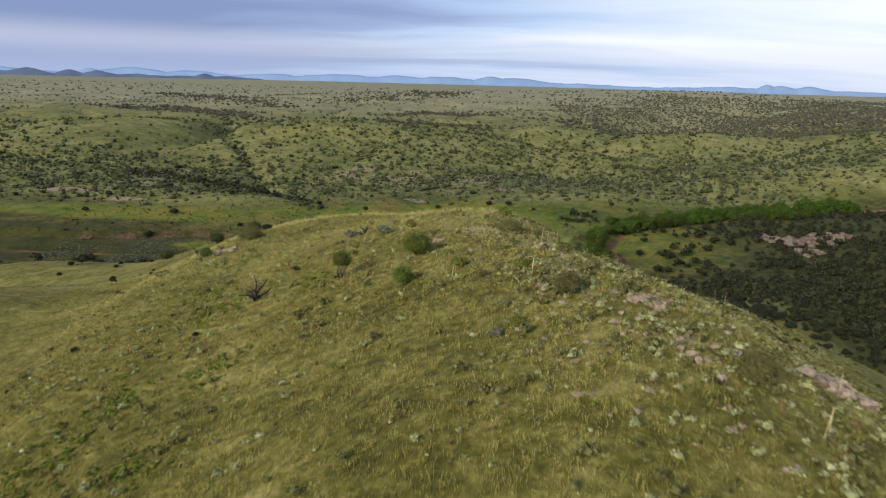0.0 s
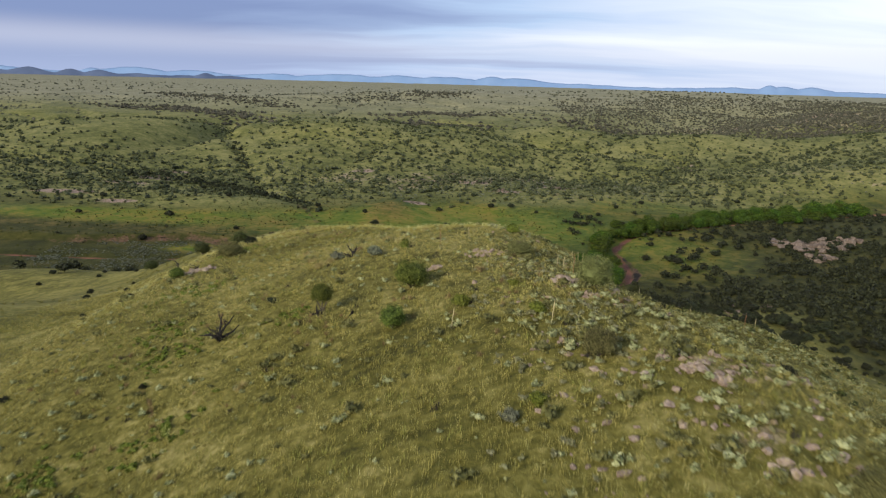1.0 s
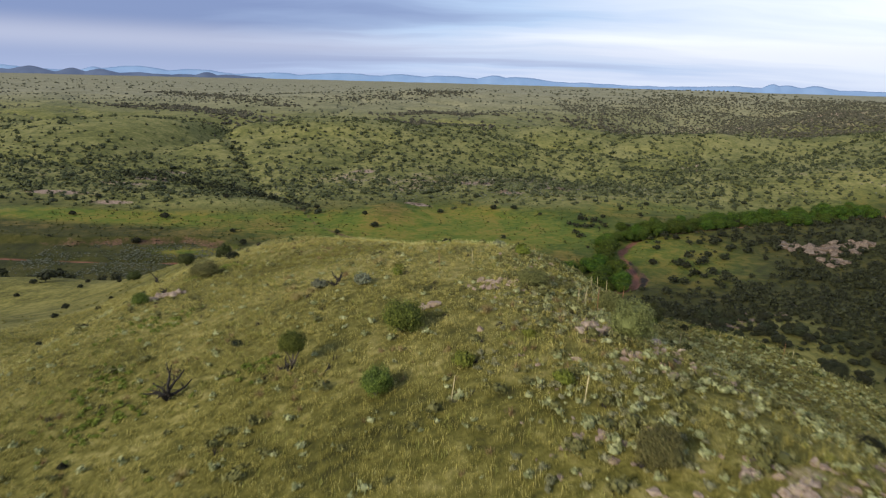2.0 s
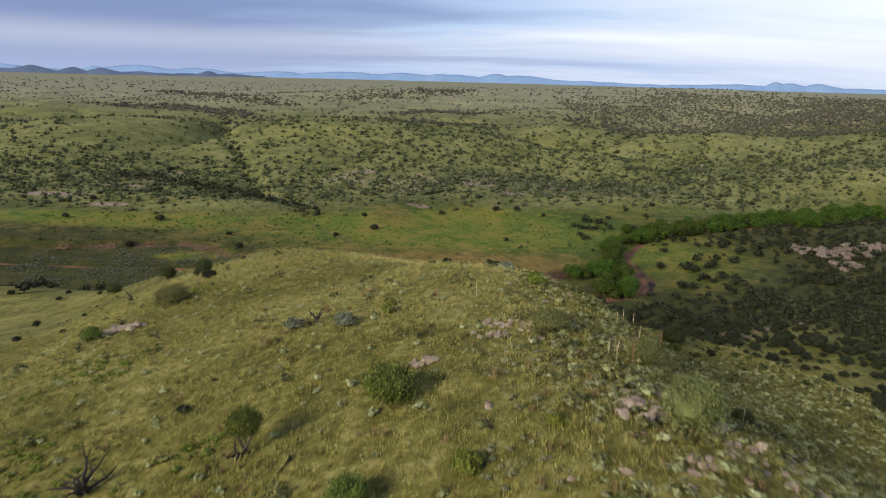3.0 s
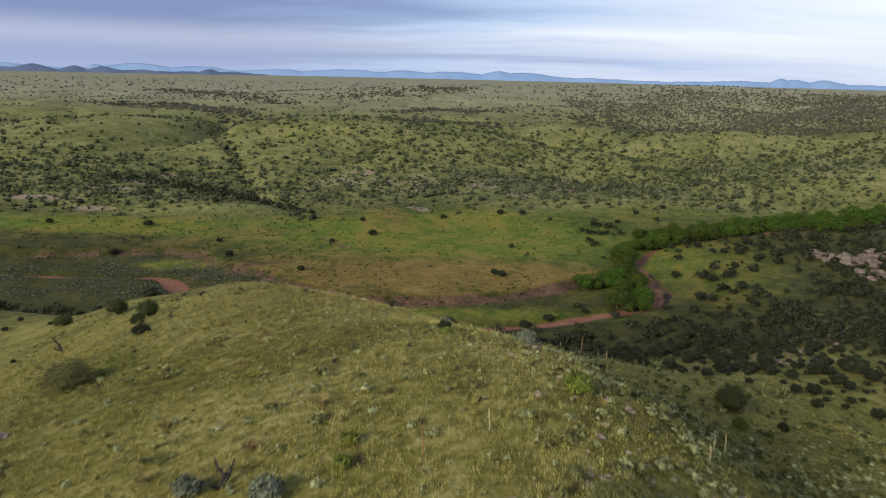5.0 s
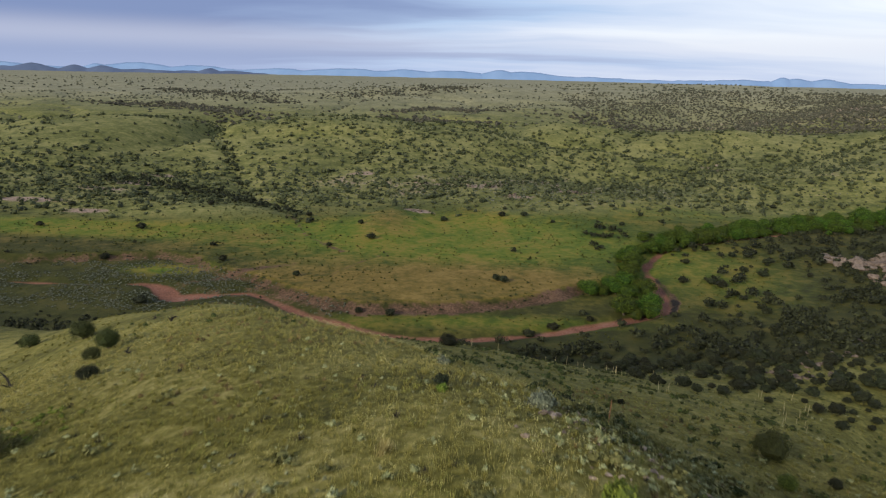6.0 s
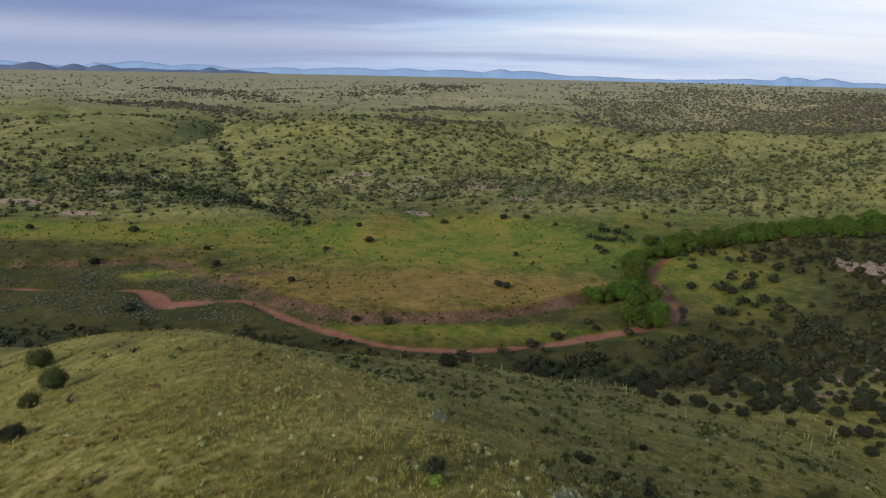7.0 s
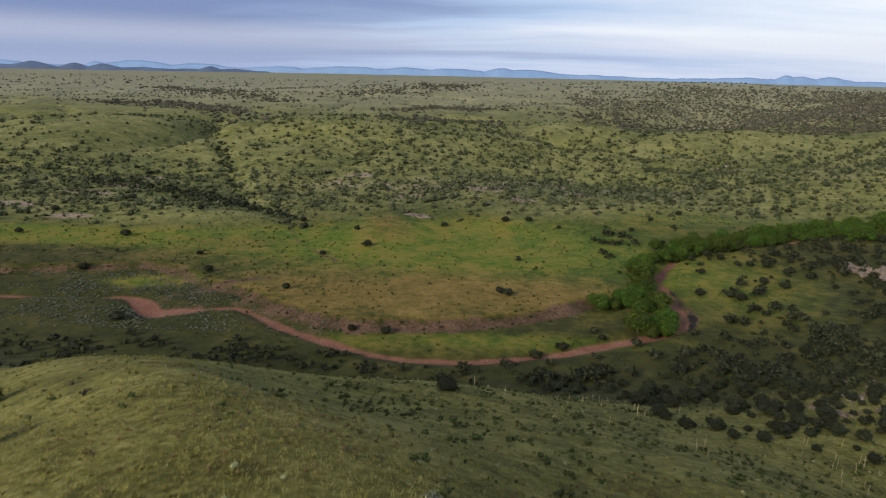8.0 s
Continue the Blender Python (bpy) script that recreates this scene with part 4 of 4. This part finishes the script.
def sotol(seed, x, y, high, lean=0.05, tall_label="pale dry flower stalk rising from a sotol rosette", mat=None, stalk_label="pale straw-coloured stalk"):
    r = np.random.default_rng(seed)
    plant = thing("sotol_plant", tall_label, "sotol", "sotol plants on the hill")
    n = 46
    a, b = r.uniform(0, 6.28, n), r.uniform(0.15, 1.25, n)
    tip = np.stack([np.cos(a) * np.cos(b), np.sin(a) * np.cos(b), np.sin(b)], 1) * r.uniform(0.32, 0.5, (n, 1))
    side = np.stack([-np.sin(a), np.cos(a), 0 * a], 1) * 0.016
    v = np.stack([side, -side, tip], 1).reshape(-1, 3) + (0, 0, 0.05)
    part("rosette", (v, np.arange(3 * n).reshape(-1, 3)), GREY_SHRUB, plant, "spiky grey-green leaves")
    points, _ = limb(r, (0, 0, 0), (lean * r.normal(), lean * r.normal(), 1), high, 0.03, 6, 0.02)
    part("stalk", tube(points, [0.013, 0.015, 0.018, 0.026, 0.030, 0.024, 0.008], 6), mat or STALK, plant, stalk_label)
    plant.matrix_basis = at(x, y, float(r.uniform(0, 360)))


for k, (x, y, high) in enumerate([(1.0, 48.3, 1.6), (6.9, 45.3, 1.6), (3.2, 77.3, 1.5), (11.0, 66.3, 1.6), (11.7, 66.8, 1.7), (14.5, 71.2, 2.2), (16.3, 81.2, 1.5), (17.6, 82.6, 1.6), (16.8, 60.0, 1.5), (17.4, 25.2, 1.8), (17.9, 25.6, 1.7), (44.0, 92.0, 1.6), (36.0, 95.0, 1.6), (21.5, 30.7, 1.7), (15.1, 79.0, 1.2)]):
    sotol(200 + k, x, y, high)
for k, (x, y, high) in enumerate([(0.1, 73.9, 2.6), (12.6, 66.2, 2.2), (15.6, 70.4, 2.6), (11.8, 96.6, 2.4), (40.5, 88.0, 2.2)]):
    sotol(230 + k, x, y, high, 0.05, "dark reddish flower stalk rising from a sotol rosette", RED_STALK, "reddish brown stalk")

# ---- rocks ----


def boulder(seed, x, y, wide, high, mat, label, group, sink=0.12):
    r = np.random.default_rng(seed)
    v, f = BALL3
    turn = np.linalg.qr(r.normal(size=(3, 3)))[0]
    w = v.copy()
    for _ in range(14):  # flat broken faces
        n = r.normal(size=3)
        n /= np.linalg.norm(n)
        d = w @ n - r.uniform(0.42, 0.78)
        w = w - np.maximum(d, 0)[:, None] * n
    w = w * (1 + 0.05 * np.sin(w @ turn[0] * 7)[:, None] + 0.03 * r.normal(size=(len(w), 1)))
    w = w * np.array([wide * 0.55, wide * r.uniform(0.4, 0.55), high * 0.62])
    ob = new("boulder", mesh_of("boulder", w, f, mat))
    tagged(ob, label, "rock", group)
    ob.matrix_basis = at(x, y, float(r.uniform(0, 360)), 1.0, sink * high - high * 0.3)


def outcrop(seed, x, y, spread, count, size, mat, label, group):
    r = np.random.default_rng(seed)
    for k in range(count):
        s = size * r.uniform(0.45, 1.1)
        boulder(seed * 50 + k, x + r.normal() * spread, y + r.normal() * spread * 0.7, s, s * r.uniform(0.4, 0.7), mat, label, group)


HILL_ROCK = "broken pinkish granite rock lying in the grass"
outcrop(301, -30.4, 86.4, 1.0, 26, 1.25, PINK_ROCK, "pale pink granite slab on the hill's shoulder", "rocks on the shoulder")
outcrop(302, 10.3, 56.2, 1.0, 14, 1.1, PINK_ROCK, HILL_ROCK, "rocks on the hilltop")
outcrop(303, 12.9, 54.4, 1.0, 8, 1.0, PINK_ROCK, HILL_ROCK, "rocks on the hilltop")
outcrop(304, 14.2, 49.6, 1.2, 7, 0.9, PINK_ROCK, HILL_ROCK, "rocks on the hilltop")
outcrop(305, 12.8, 38.2, 1.5, 26, 0.75, PINK_ROCK, HILL_ROCK, "rocks on the hilltop")
outcrop(306, 8.5, 38.6, 0.35, 4, 0.6, PINK_ROCK, HILL_ROCK, "rocks on the hilltop")
outcrop(307, 20.6, 43.0, 0.8, 6, 1.2, PINK_ROCK, "grey weathered rock on the steep edge of the hill", "rocks on the edge")
outcrop(308, 22.6, 33.6, 1.2, 10, 1.7, PINK_ROCK, "grey weathered rock on the steep edge of the hill", "rocks on the edge")
outcrop(309, 5.2, 71.0, 0.95, 28, 0.6, PINK_ROCK, HILL_ROCK, "rocks on the hilltop")
outcrop(310, 4.2, 68.2, 0.7, 16, 0.6, PINK_ROCK, HILL_ROCK, "rocks on the hilltop")
outcrop(311, 8.4, 94.6, 0.7, 6, 0.9, PINK_ROCK, HILL_ROCK, "rocks on the hilltop")
outcrop(312, 11.0, 95.4, 0.6, 5, 0.8, PINK_ROCK, HILL_ROCK, "rocks on the hilltop")
outcrop(313, 12.8, 34.2, 1.4, 18, 0.6, PINK_ROCK, HILL_ROCK, "rocks on the hilltop")
outcrop(314, 14.4, 31.0, 1.6, 18, 0.7, PINK_ROCK, HILL_ROCK, "rocks on the hilltop")
outcrop(315, -0.4, 64.6, 0.4, 4, 0.95, PINK_ROCK, HILL_ROCK, "rocks on the hilltop")
outcrop(316, 2.7, 57.6, 0.25, 2, 0.55, PINK_ROCK, HILL_ROCK, "rocks on the hilltop")
outcrop(317, 10.6, 50.8, 0.3, 3, 0.7, PINK_ROCK, HILL_ROCK, "rocks on the hilltop")
outcrop(318, 11.6, 61.0, 1.3, 9, 0.6, PINK_ROCK, HILL_ROCK, "rocks on the hilltop")
VALLEY_ROCK = "large pale granite outcrop among the valley shrubs"
for k, (x, y, spread, n, size) in enumerate([(-22, 488, 3.0, 9, 3.4), (100, 570, 7.0, 10, 4.2), (29, 581, 8.0, 10, 3.6), (55, 543, 4.5, 7, 3.4), (-247, 560, 8.0, 8, 3.4), (268, 690, 7.0, 8, 4.0)]):
    outcrop(350 + k, x, y, spread, n, size, PALE_ROCK, "pale granite boulder at the foot of the brushy slopes", "boulders at the slopes' foot")
outcrop(330, 216, 383, 6.5, 28, 8.5, PALE_ROCK, VALLEY_ROCK, "granite outcrops of the valley")
outcrop(331, 233, 377, 6.5, 24, 7.5, PALE_ROCK, VALLEY_ROCK, "granite outcrops of the valley")
outcrop(332, 214, 354, 4.5, 12, 7.5, PALE_ROCK, VALLEY_ROCK, "granite outcrops of the valley")
outcrop(333, 248, 393, 5.0, 12, 7.0, PALE_ROCK, VALLEY_ROCK, "granite outcrops of the valley")

for k, (x, y, spread, n) in enumerate([(93, 229, 4.0, 12), (103, 222, 4.0, 10), (112, 236, 4.0, 10), (126, 246, 5.0, 10), (141, 262, 5.0, 8)]):
    outcrop(340 + k, x, y, spread, n, 2.6, PALE_ROCK, "grey weathered granite boulder among dark brush", "boulders in the brush")

# ---- ground cover ----


def tuft(r, count, high, spread, wide):
    """Blades that stand up from one root and lean a little with the wind."""
    a = r.uniform(0, 6.28, count)
    out = np.stack([np.cos(a), np.sin(a), 0 * a], 1)
    foot = out * r.uniform(0, spread, (count, 1))
    tip = foot + out * high * r.uniform(0.0, 0.30, (count, 1)) + np.array([0.14, 0.06, 0]) * high + np.array([0, 0, 1]) * high * r.uniform(0.5, 1.0, (count, 1))
    side = np.stack([-np.sin(a), np.cos(a), 0 * a], 1) * wide
    v = np.stack([foot + side, foot - side, tip], 1).reshape(-1, 3) - (0, 0, 0.03)
    return v, np.arange(3 * count).reshape(-1, 3)


def sown(n, box, density):
    x, y, c = rng.uniform(box[0], box[1], n), rng.uniform(box[2], box[3], n), rng.uniform(0, 1, n)
    keep = c < density(x, y)
    return x[keep], y[keep]


def sow(name, label, category, templates, x, y, sizes, mat):
    ob = new(name, mesh_of(name, *scattered(templates, on_land(x, y), sizes, rng.uniform(0, 6.3, len(x))), mat))
    return tagged(ob, label, category, kind="stuff")


def olive_patches(x, y):
    """Where the hill's grass has darker olive tips: over the saddle, on the eastern flank and low on the western one.
    """
    green = 0.85 * step(76, 96, y) * step(-40, -26, x) * step(114, 98, y) + 0.6 * step(-12, -20, x) * step(52, 36, y) + 0.5 * step(7, 13, x)
    return np.clip(green * (0.75 + 0.5 * waves(x, y, 9.0, 2)), 0, 1)


def sow_grass(name, label, templates, x, y, sizes):
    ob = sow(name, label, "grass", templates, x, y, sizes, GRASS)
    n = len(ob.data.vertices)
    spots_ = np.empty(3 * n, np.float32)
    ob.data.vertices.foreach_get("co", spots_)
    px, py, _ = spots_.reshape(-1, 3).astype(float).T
    for key, value in (("tip", np.arange(n) % 3 == 2), ("olive_tip", olive_patches(px, py))):
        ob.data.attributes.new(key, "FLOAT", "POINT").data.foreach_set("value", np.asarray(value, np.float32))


r2 = np.random.default_rng(77)


def seen_hill(x, y):
    """The part of the hill that lies under the flight."""
    return (np.abs(x) < 14 + 0.62 * y) * step(0, 4, hill_part(x, y) - 8)


x, y = sown(112000, (-62, 62, 10, 140), lambda x, y: seen_hill(x, y) * (0.72 + 0.5 * waves(x, y, 3.0, 2)) * (0.35 + 0.65 * step(150, 90, y)))
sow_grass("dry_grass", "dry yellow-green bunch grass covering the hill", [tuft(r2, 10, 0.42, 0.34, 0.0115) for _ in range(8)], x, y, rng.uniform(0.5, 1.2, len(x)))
some = rng.uniform(0, 1, len(x)) < (0.34 + 0.5 * step(-0.3, 0.5, waves(x + 50, y, 13.0, 3))) * (1 - 0.8 * olive_patches(x, y))


def seed_heads(r, count):
    """Thin stems with a blond plume at the top, leaning with the wind."""
    a, high = r.uniform(0, 6.28, count), r.uniform(0.34, 0.58, count)
    low = np.stack([np.cos(a) * 0.16 + 0.10, np.sin(a) * 0.16 + 0.03, high * 0.62], 1)
    top = np.stack([np.cos(a) * 0.20 + 0.14, np.sin(a) * 0.20 + 0.05, high], 1)
    side = np.stack([-np.sin(a), np.cos(a), 0 * a], 1) * 0.0045
    return np.stack([low, top + side, top - side], 1).reshape(-1, 3), np.arange(3 * count).reshape(-1, 3)


sow("seed_heads", "blond seed heads over the bunch grass", "grass", [seed_heads(r2, 5) for _ in range(6)], x[some], y[some], rng.uniform(0.7, 1.3, int(some.sum())), SEED)
x, y = sown(26000, (-60, 60, 10, 130), lambda x, y: seen_hill(x, y) * step(-0.1, 0.5, waves(x, y, 2.6, 2) + 0.35 * waves(x, y, 14.0, 2)) * step(135, 70, y))
sow("green_tufts", "darker olive tufts among the dry grass", "grass", [tuft(r2, 18, 0.30, 0.28, 0.016) for _ in range(6)], x, y, rng.uniform(0.6, 1.4, len(x)), TUSSOCK)
x, y = sown(15000, (-45, 45, 12, 120), lambda x, y: seen_hill(x, y) * (0.40 + 0.9 * waves(x + 31, y, 3.5, 2)) * step(125, 80, y))
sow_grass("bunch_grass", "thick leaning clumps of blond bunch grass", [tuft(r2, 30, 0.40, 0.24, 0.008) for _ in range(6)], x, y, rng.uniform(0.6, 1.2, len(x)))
# near-black tufts that make small dark spots in the grass
x, y = sown(420, (-45, 40, 12, 130), lambda x, y: seen_hill(x, y) * 0.7)
sow("dark_tufts", "small dark tufts in the grass", "grass", [tuft(r2, 30, 0.28, 0.28, 0.02) for _ in range(4)], x, y, rng.uniform(0.6, 1.7, len(x)), BURNT)
x, y = sown(5500, (-40, 40, 15, 150), lambda x, y: seen_hill(x, y) * step(-0.1, 0.5, waves(x, y, 9.0, 2)) * 0.5)
sow("brown_grass", "brown clumps of bunch grass on the hill", "grass", [tuft(r2, 40, 0.40, 0.26, 0.018) for _ in range(5)], x, y, rng.uniform(0.5, 1.3, len(x)), BUNCH)


def grey_cover(x, y):
    right = step(2, 13, x + 0.04 * (y - 60))
    return seen_hill(x, y) * step(120, 85, y) * (0.09 + 0.75 * right * (0.45 + 0.9 * step(-0.2, 0.4, waves(x, y, 6.0, 2))) + 0.14 * step(0.0, 0.5, waves(x, y, 8.0, 2)))


LEAN = [crown(r2, 1.0, 0.6, 6, 7, 0.17, 0.0, 0.8, 0.40, BALL1) for _ in range(6)]
LOW = [crown(r2, 1.0, 0.6, 8, 9, 0.15, 0.0, 0.8, 0.45, BALL1) for _ in range(6)]
x, y = sown(17000, (-45, 60, 12, 130), grey_cover)
sow("grey_shrublets", "small grey-green shrublets among the grass", "shrubs", LEAN, x, y, 0.22 + 0.68 * rng.uniform(0, 1, len(x)) ** 1.8, GREY_SHRUB)
x, y = sown(8500, (-45, 60, 12, 130), lambda x, y: grey_cover(x, y) * 0.9)
sow("green_shrublets", "small dark green shrublets among the grass", "shrubs", LOW, x, y, 0.3 + 1.0 * rng.uniform(0, 1, len(x)) ** 2.0, OLIVE_SHRUB)
x, y = sown(9000, (-30, 130, 60, 245), lambda x, y: (x > 16 - 0.35 * (y - 75)) * (0.3 + 0.7 * step(80, 100, y)) * step(3, 8, hill_part(x, y)) * (0.30 + 0.55 * waves(x, y, 12.0, 2)) * (1 - 0.5 * step(38, 50, x) * step(150, 110, y)))
sow("slope_shrublets", "small dark olive shrubs dotted over the hill's eastern slope", "shrubs", LOW, x, y, 0.4 + 1.1 * rng.uniform(0, 1, len(x)) ** 2.2, DARK_JUNIPER)
x, y = sown(5000, (-30, 130, 60, 245), lambda x, y: (x > 14 - 0.35 * (y - 75)) * step(3, 8, hill_part(x, y)) * (0.25 + 0.5 * waves(x + 40, y, 9.0, 2)))
sow("slope_sage", "small grey shrublets over the hill's eastern slope", "shrubs", LEAN, x, y, 0.3 + 0.7 * rng.uniform(0, 1, len(x)) ** 2.0, GREY_SHRUB)
x, y = sown(6500, (-50, 40, 12, 150), lambda x, y: seen_hill(x, y) * step(-0.2, 0.4, waves(x + 20, y, 10.0, 2)) * (0.15 + 0.5 * step(66, 84, y)))
sow("pale_flowers", "pale seed heads standing in the grass", "weeds", [crown(r2, 0.5, 0.4, 4, 9, 0.10, 0.05, 0.8, 0.5, BALL1) for _ in range(4)], x, y, rng.uniform(0.3, 0.75, len(x)), SAGE)
x, y = sown(9000, (-215, -40, 300, 378), lambda x, y: (terrace_off(x, y) < 2) * step(0, 1.5, creek_off(x, y)) * step(40, 20, off_line(x, y, CREEK)) * (0.55 + 1.3 * waves(x * 0.6, y, 11.0, 2)))
sow("sage_flat", "pale grey sage clumps along the creek bottom", "sage", LEAN, x, y, 0.6 + 0.9 * rng.uniform(0, 1, len(x)) ** 1.5, CREEK_SAGE)
x, y = sown(260, (-20, 90, 165, 240), lambda x, y: np.exp(-0.5 * ((y - 205 + 0.15 * x) / 16) ** 2) * step(-0.1, 0.4, waves(x, y, 15.0, 2)))
sow("dry_stalks", "scattered pale dry stalks at the foot of the hill", "stalks", [tube([(0, 0, 0), (0.05, 0, 1.1), (0.14, 0.05, 2.2)], [0.03, 0.045, 0.02], 5)], x, y, rng.uniform(0.6, 1.2, len(x)), STALK)
x, y = sown(2400, (4, 24, 22, 100), lambda x, y: np.exp(-0.5 * (((x - 12) / 5) ** 2)) * step(-0.2, 0.4, waves(x, y, 5.0, 2)))
sow("loose_stones", "loose pinkish stones along the hill's crest", "stones", [lump(r2, BALL1, (0.55, 0.42, 0.26), 0.22) for _ in range(5)], x, y, 0.14 + 0.5 * rng.uniform(0, 1, len(x)) ** 2.2, PINK_ROCK)
x, y = sown(3400, (-210, 110, 296, 380), lambda x, y: np.exp(-0.5 * ((terrace_off(x, y) + 1) / 2.5) ** 2) * 0.4)
sow("bank_brush", "low brown brush along the cut bank", "brush", LOW, x, y, rng.uniform(0.5, 1.8, len(x)), DARK_SHRUB)

x, y = sown(2600, (-45, 60, 120, 225), lambda x, y: np.exp(-0.5 * (((x + 0.25 * (y - 160)) / 22) ** 2 + ((y - 158) / 22) ** 2)) * step(-0.25, 0.35, waves(x, y, 7.0, 2)) * 0.8)
sow("north_shrublets", "dark green shrublets over the hill's shaded nose", "shrubs", LOW, x, y, 0.4 + 1.0 * rng.uniform(0, 1, len(x)) ** 1.6, DARK_JUNIPER)

x, y = sown(2600, (2, 20, 28, 80), lambda x, y: np.exp(-0.5 * (((x - 9) / 4) ** 2 + ((y - 52) / 12) ** 2)) * step(-0.3, 0.3, waves(x, y, 4.0, 2)) * 0.6)
sow("silver_rosettes", "pale silver-green rosettes among the hilltop rocks", "shrubs", LOW, x, y, rng.uniform(0.3, 0.65, len(x)), SAGE)



def grass_clump(seed, x, y, wide):
    r = np.random.default_rng(seed)
    v, f = tuft(r, 260, 0.75 * wide, 0.45 * wide, 0.012)
    ob = new("bunchgrass_clump", mesh_of("bunchgrass_clump", v * (1.25, 1.25, 0.8), f, BUNCH))
    tagged(ob, "thick tan clump of dry bunchgrass", "grass", "tan bunchgrass clumps on the hill")
    ob.matrix_basis = at(x, y)


for k, (x, y, wide) in enumerate([(-11.4, 73.5, 1.2), (-12.4, 72.2, 1.3), (-6.3, 82.5, 1.1), (-16.0, 83.4, 1.0), (-9.0, 78.0, 0.9), (-14.0, 76.5, 1.0), (-4.8, 80.0, 1.0), (3.4, 61.0, 0.9), (-12.8, 47.5, 0.9), (-2.0, 88.0, 1.0)]):
    grass_clump(260 + k, x, y, wide)

# bright green weeds in patches on the western flank
spots_x, spots_y = [], []
for cx, cy, reach, n in ((-21.5, 56, 1.6, 60), (-16.5, 44, 1.3, 40), (-23, 41, 1.6, 60), (-25, 34.5, 1.6, 60), (-17.5, 31, 1.0, 40), (-22.5, 27.5, 1.4, 60), (-24, 62, 1.2, 40), (-12, 58, 0.8, 20), (-26.5, 75, 1.8, 50), (-30, 100, 2.0, 50)):
    spots_x.append(cx + rng.normal(size=n) * reach)
    spots_y.append(cy + rng.normal(size=n) * reach * 1.2)
x, y = np.concatenate(spots_x), np.concatenate(spots_y)
sow("green_weeds", "bright green weeds in patches on the grassy flank", "weeds", [crown(r2, 0.8, 0.4, 6, 12, 0.14, 0.0, 0.7, 0.5, BALL1) for _ in range(4)], x, y, rng.uniform(0.35, 0.9, len(x)), LUSH_SHRUB)

# tussocks that roughen the slopes and the meadow
TUSS = [tuft(r2, 16, 0.45, 0.34, 0.07) for _ in range(6)]
x, y = sown(15000, (-75, 130, 85, 250), lambda x, y: step(2, 6, hill_part(x, y)) * (0.35 + 0.7 * waves(x, y, 6.0, 2)) * step(80, 110, y))
sow("hill_tussocks", "olive grass tussocks over the lower slopes of the hill", "grass", TUSS, x, y, rng.uniform(0.4, 1.1, len(x)), TUSSOCK)
x, y = sown(16000, (-260, 300, 260, 560), lambda x, y: (1 - step(3, 8, hill_part(x, y))) * step(1, 4, creek_off(x, y)) * (0.30 + 0.6 * waves(x, y, 16.0, 3)))
sow("meadow_tussocks", "olive grass tussocks over the creek meadow", "grass", TUSS, x, y, rng.uniform(0.7, 2.2, len(x)), MEADOW_TUFT)
x, y = sown(5200, (-240, 230, 312, 540), lambda x, y: (1 - step(3, 8, hill_part(x, y))) * step(2, 6, creek_off(x, y)) * (0.10 + 0.35 * step(-20, -90, x) + 0.25 * step(120, 170, x) + 0.4 * waves(x, y, 22.0, 2)) * step(0, 4, terrace_off(x, y)))
sow("meadow_shrublets", "small dark green clumps scattered over the meadow", "shrubs", LOW, x, y, 0.7 + 1.5 * rng.uniform(0, 1, len(x)) ** 2.5, DARK_JUNIPER)
x, y = sown(9000, (-330, 420, 470, 640), lambda x, y: step(500, 530, y - 0.1 * np.maximum(x, 0)) * (0.18 + 0.6 * np.exp(-0.5 * (((x - 40) / 90) ** 2 + ((y - 550) / 35) ** 2)) + 0.4 * waves(x, y, 30.0, 2)))
sow("slope_grey_brush", "pale grey brush at the foot of the far slopes", "brush", LEAN, x, y, 0.9 + 1.5 * rng.uniform(0, 1, len(x)) ** 1.5, PALE_SHRUB)
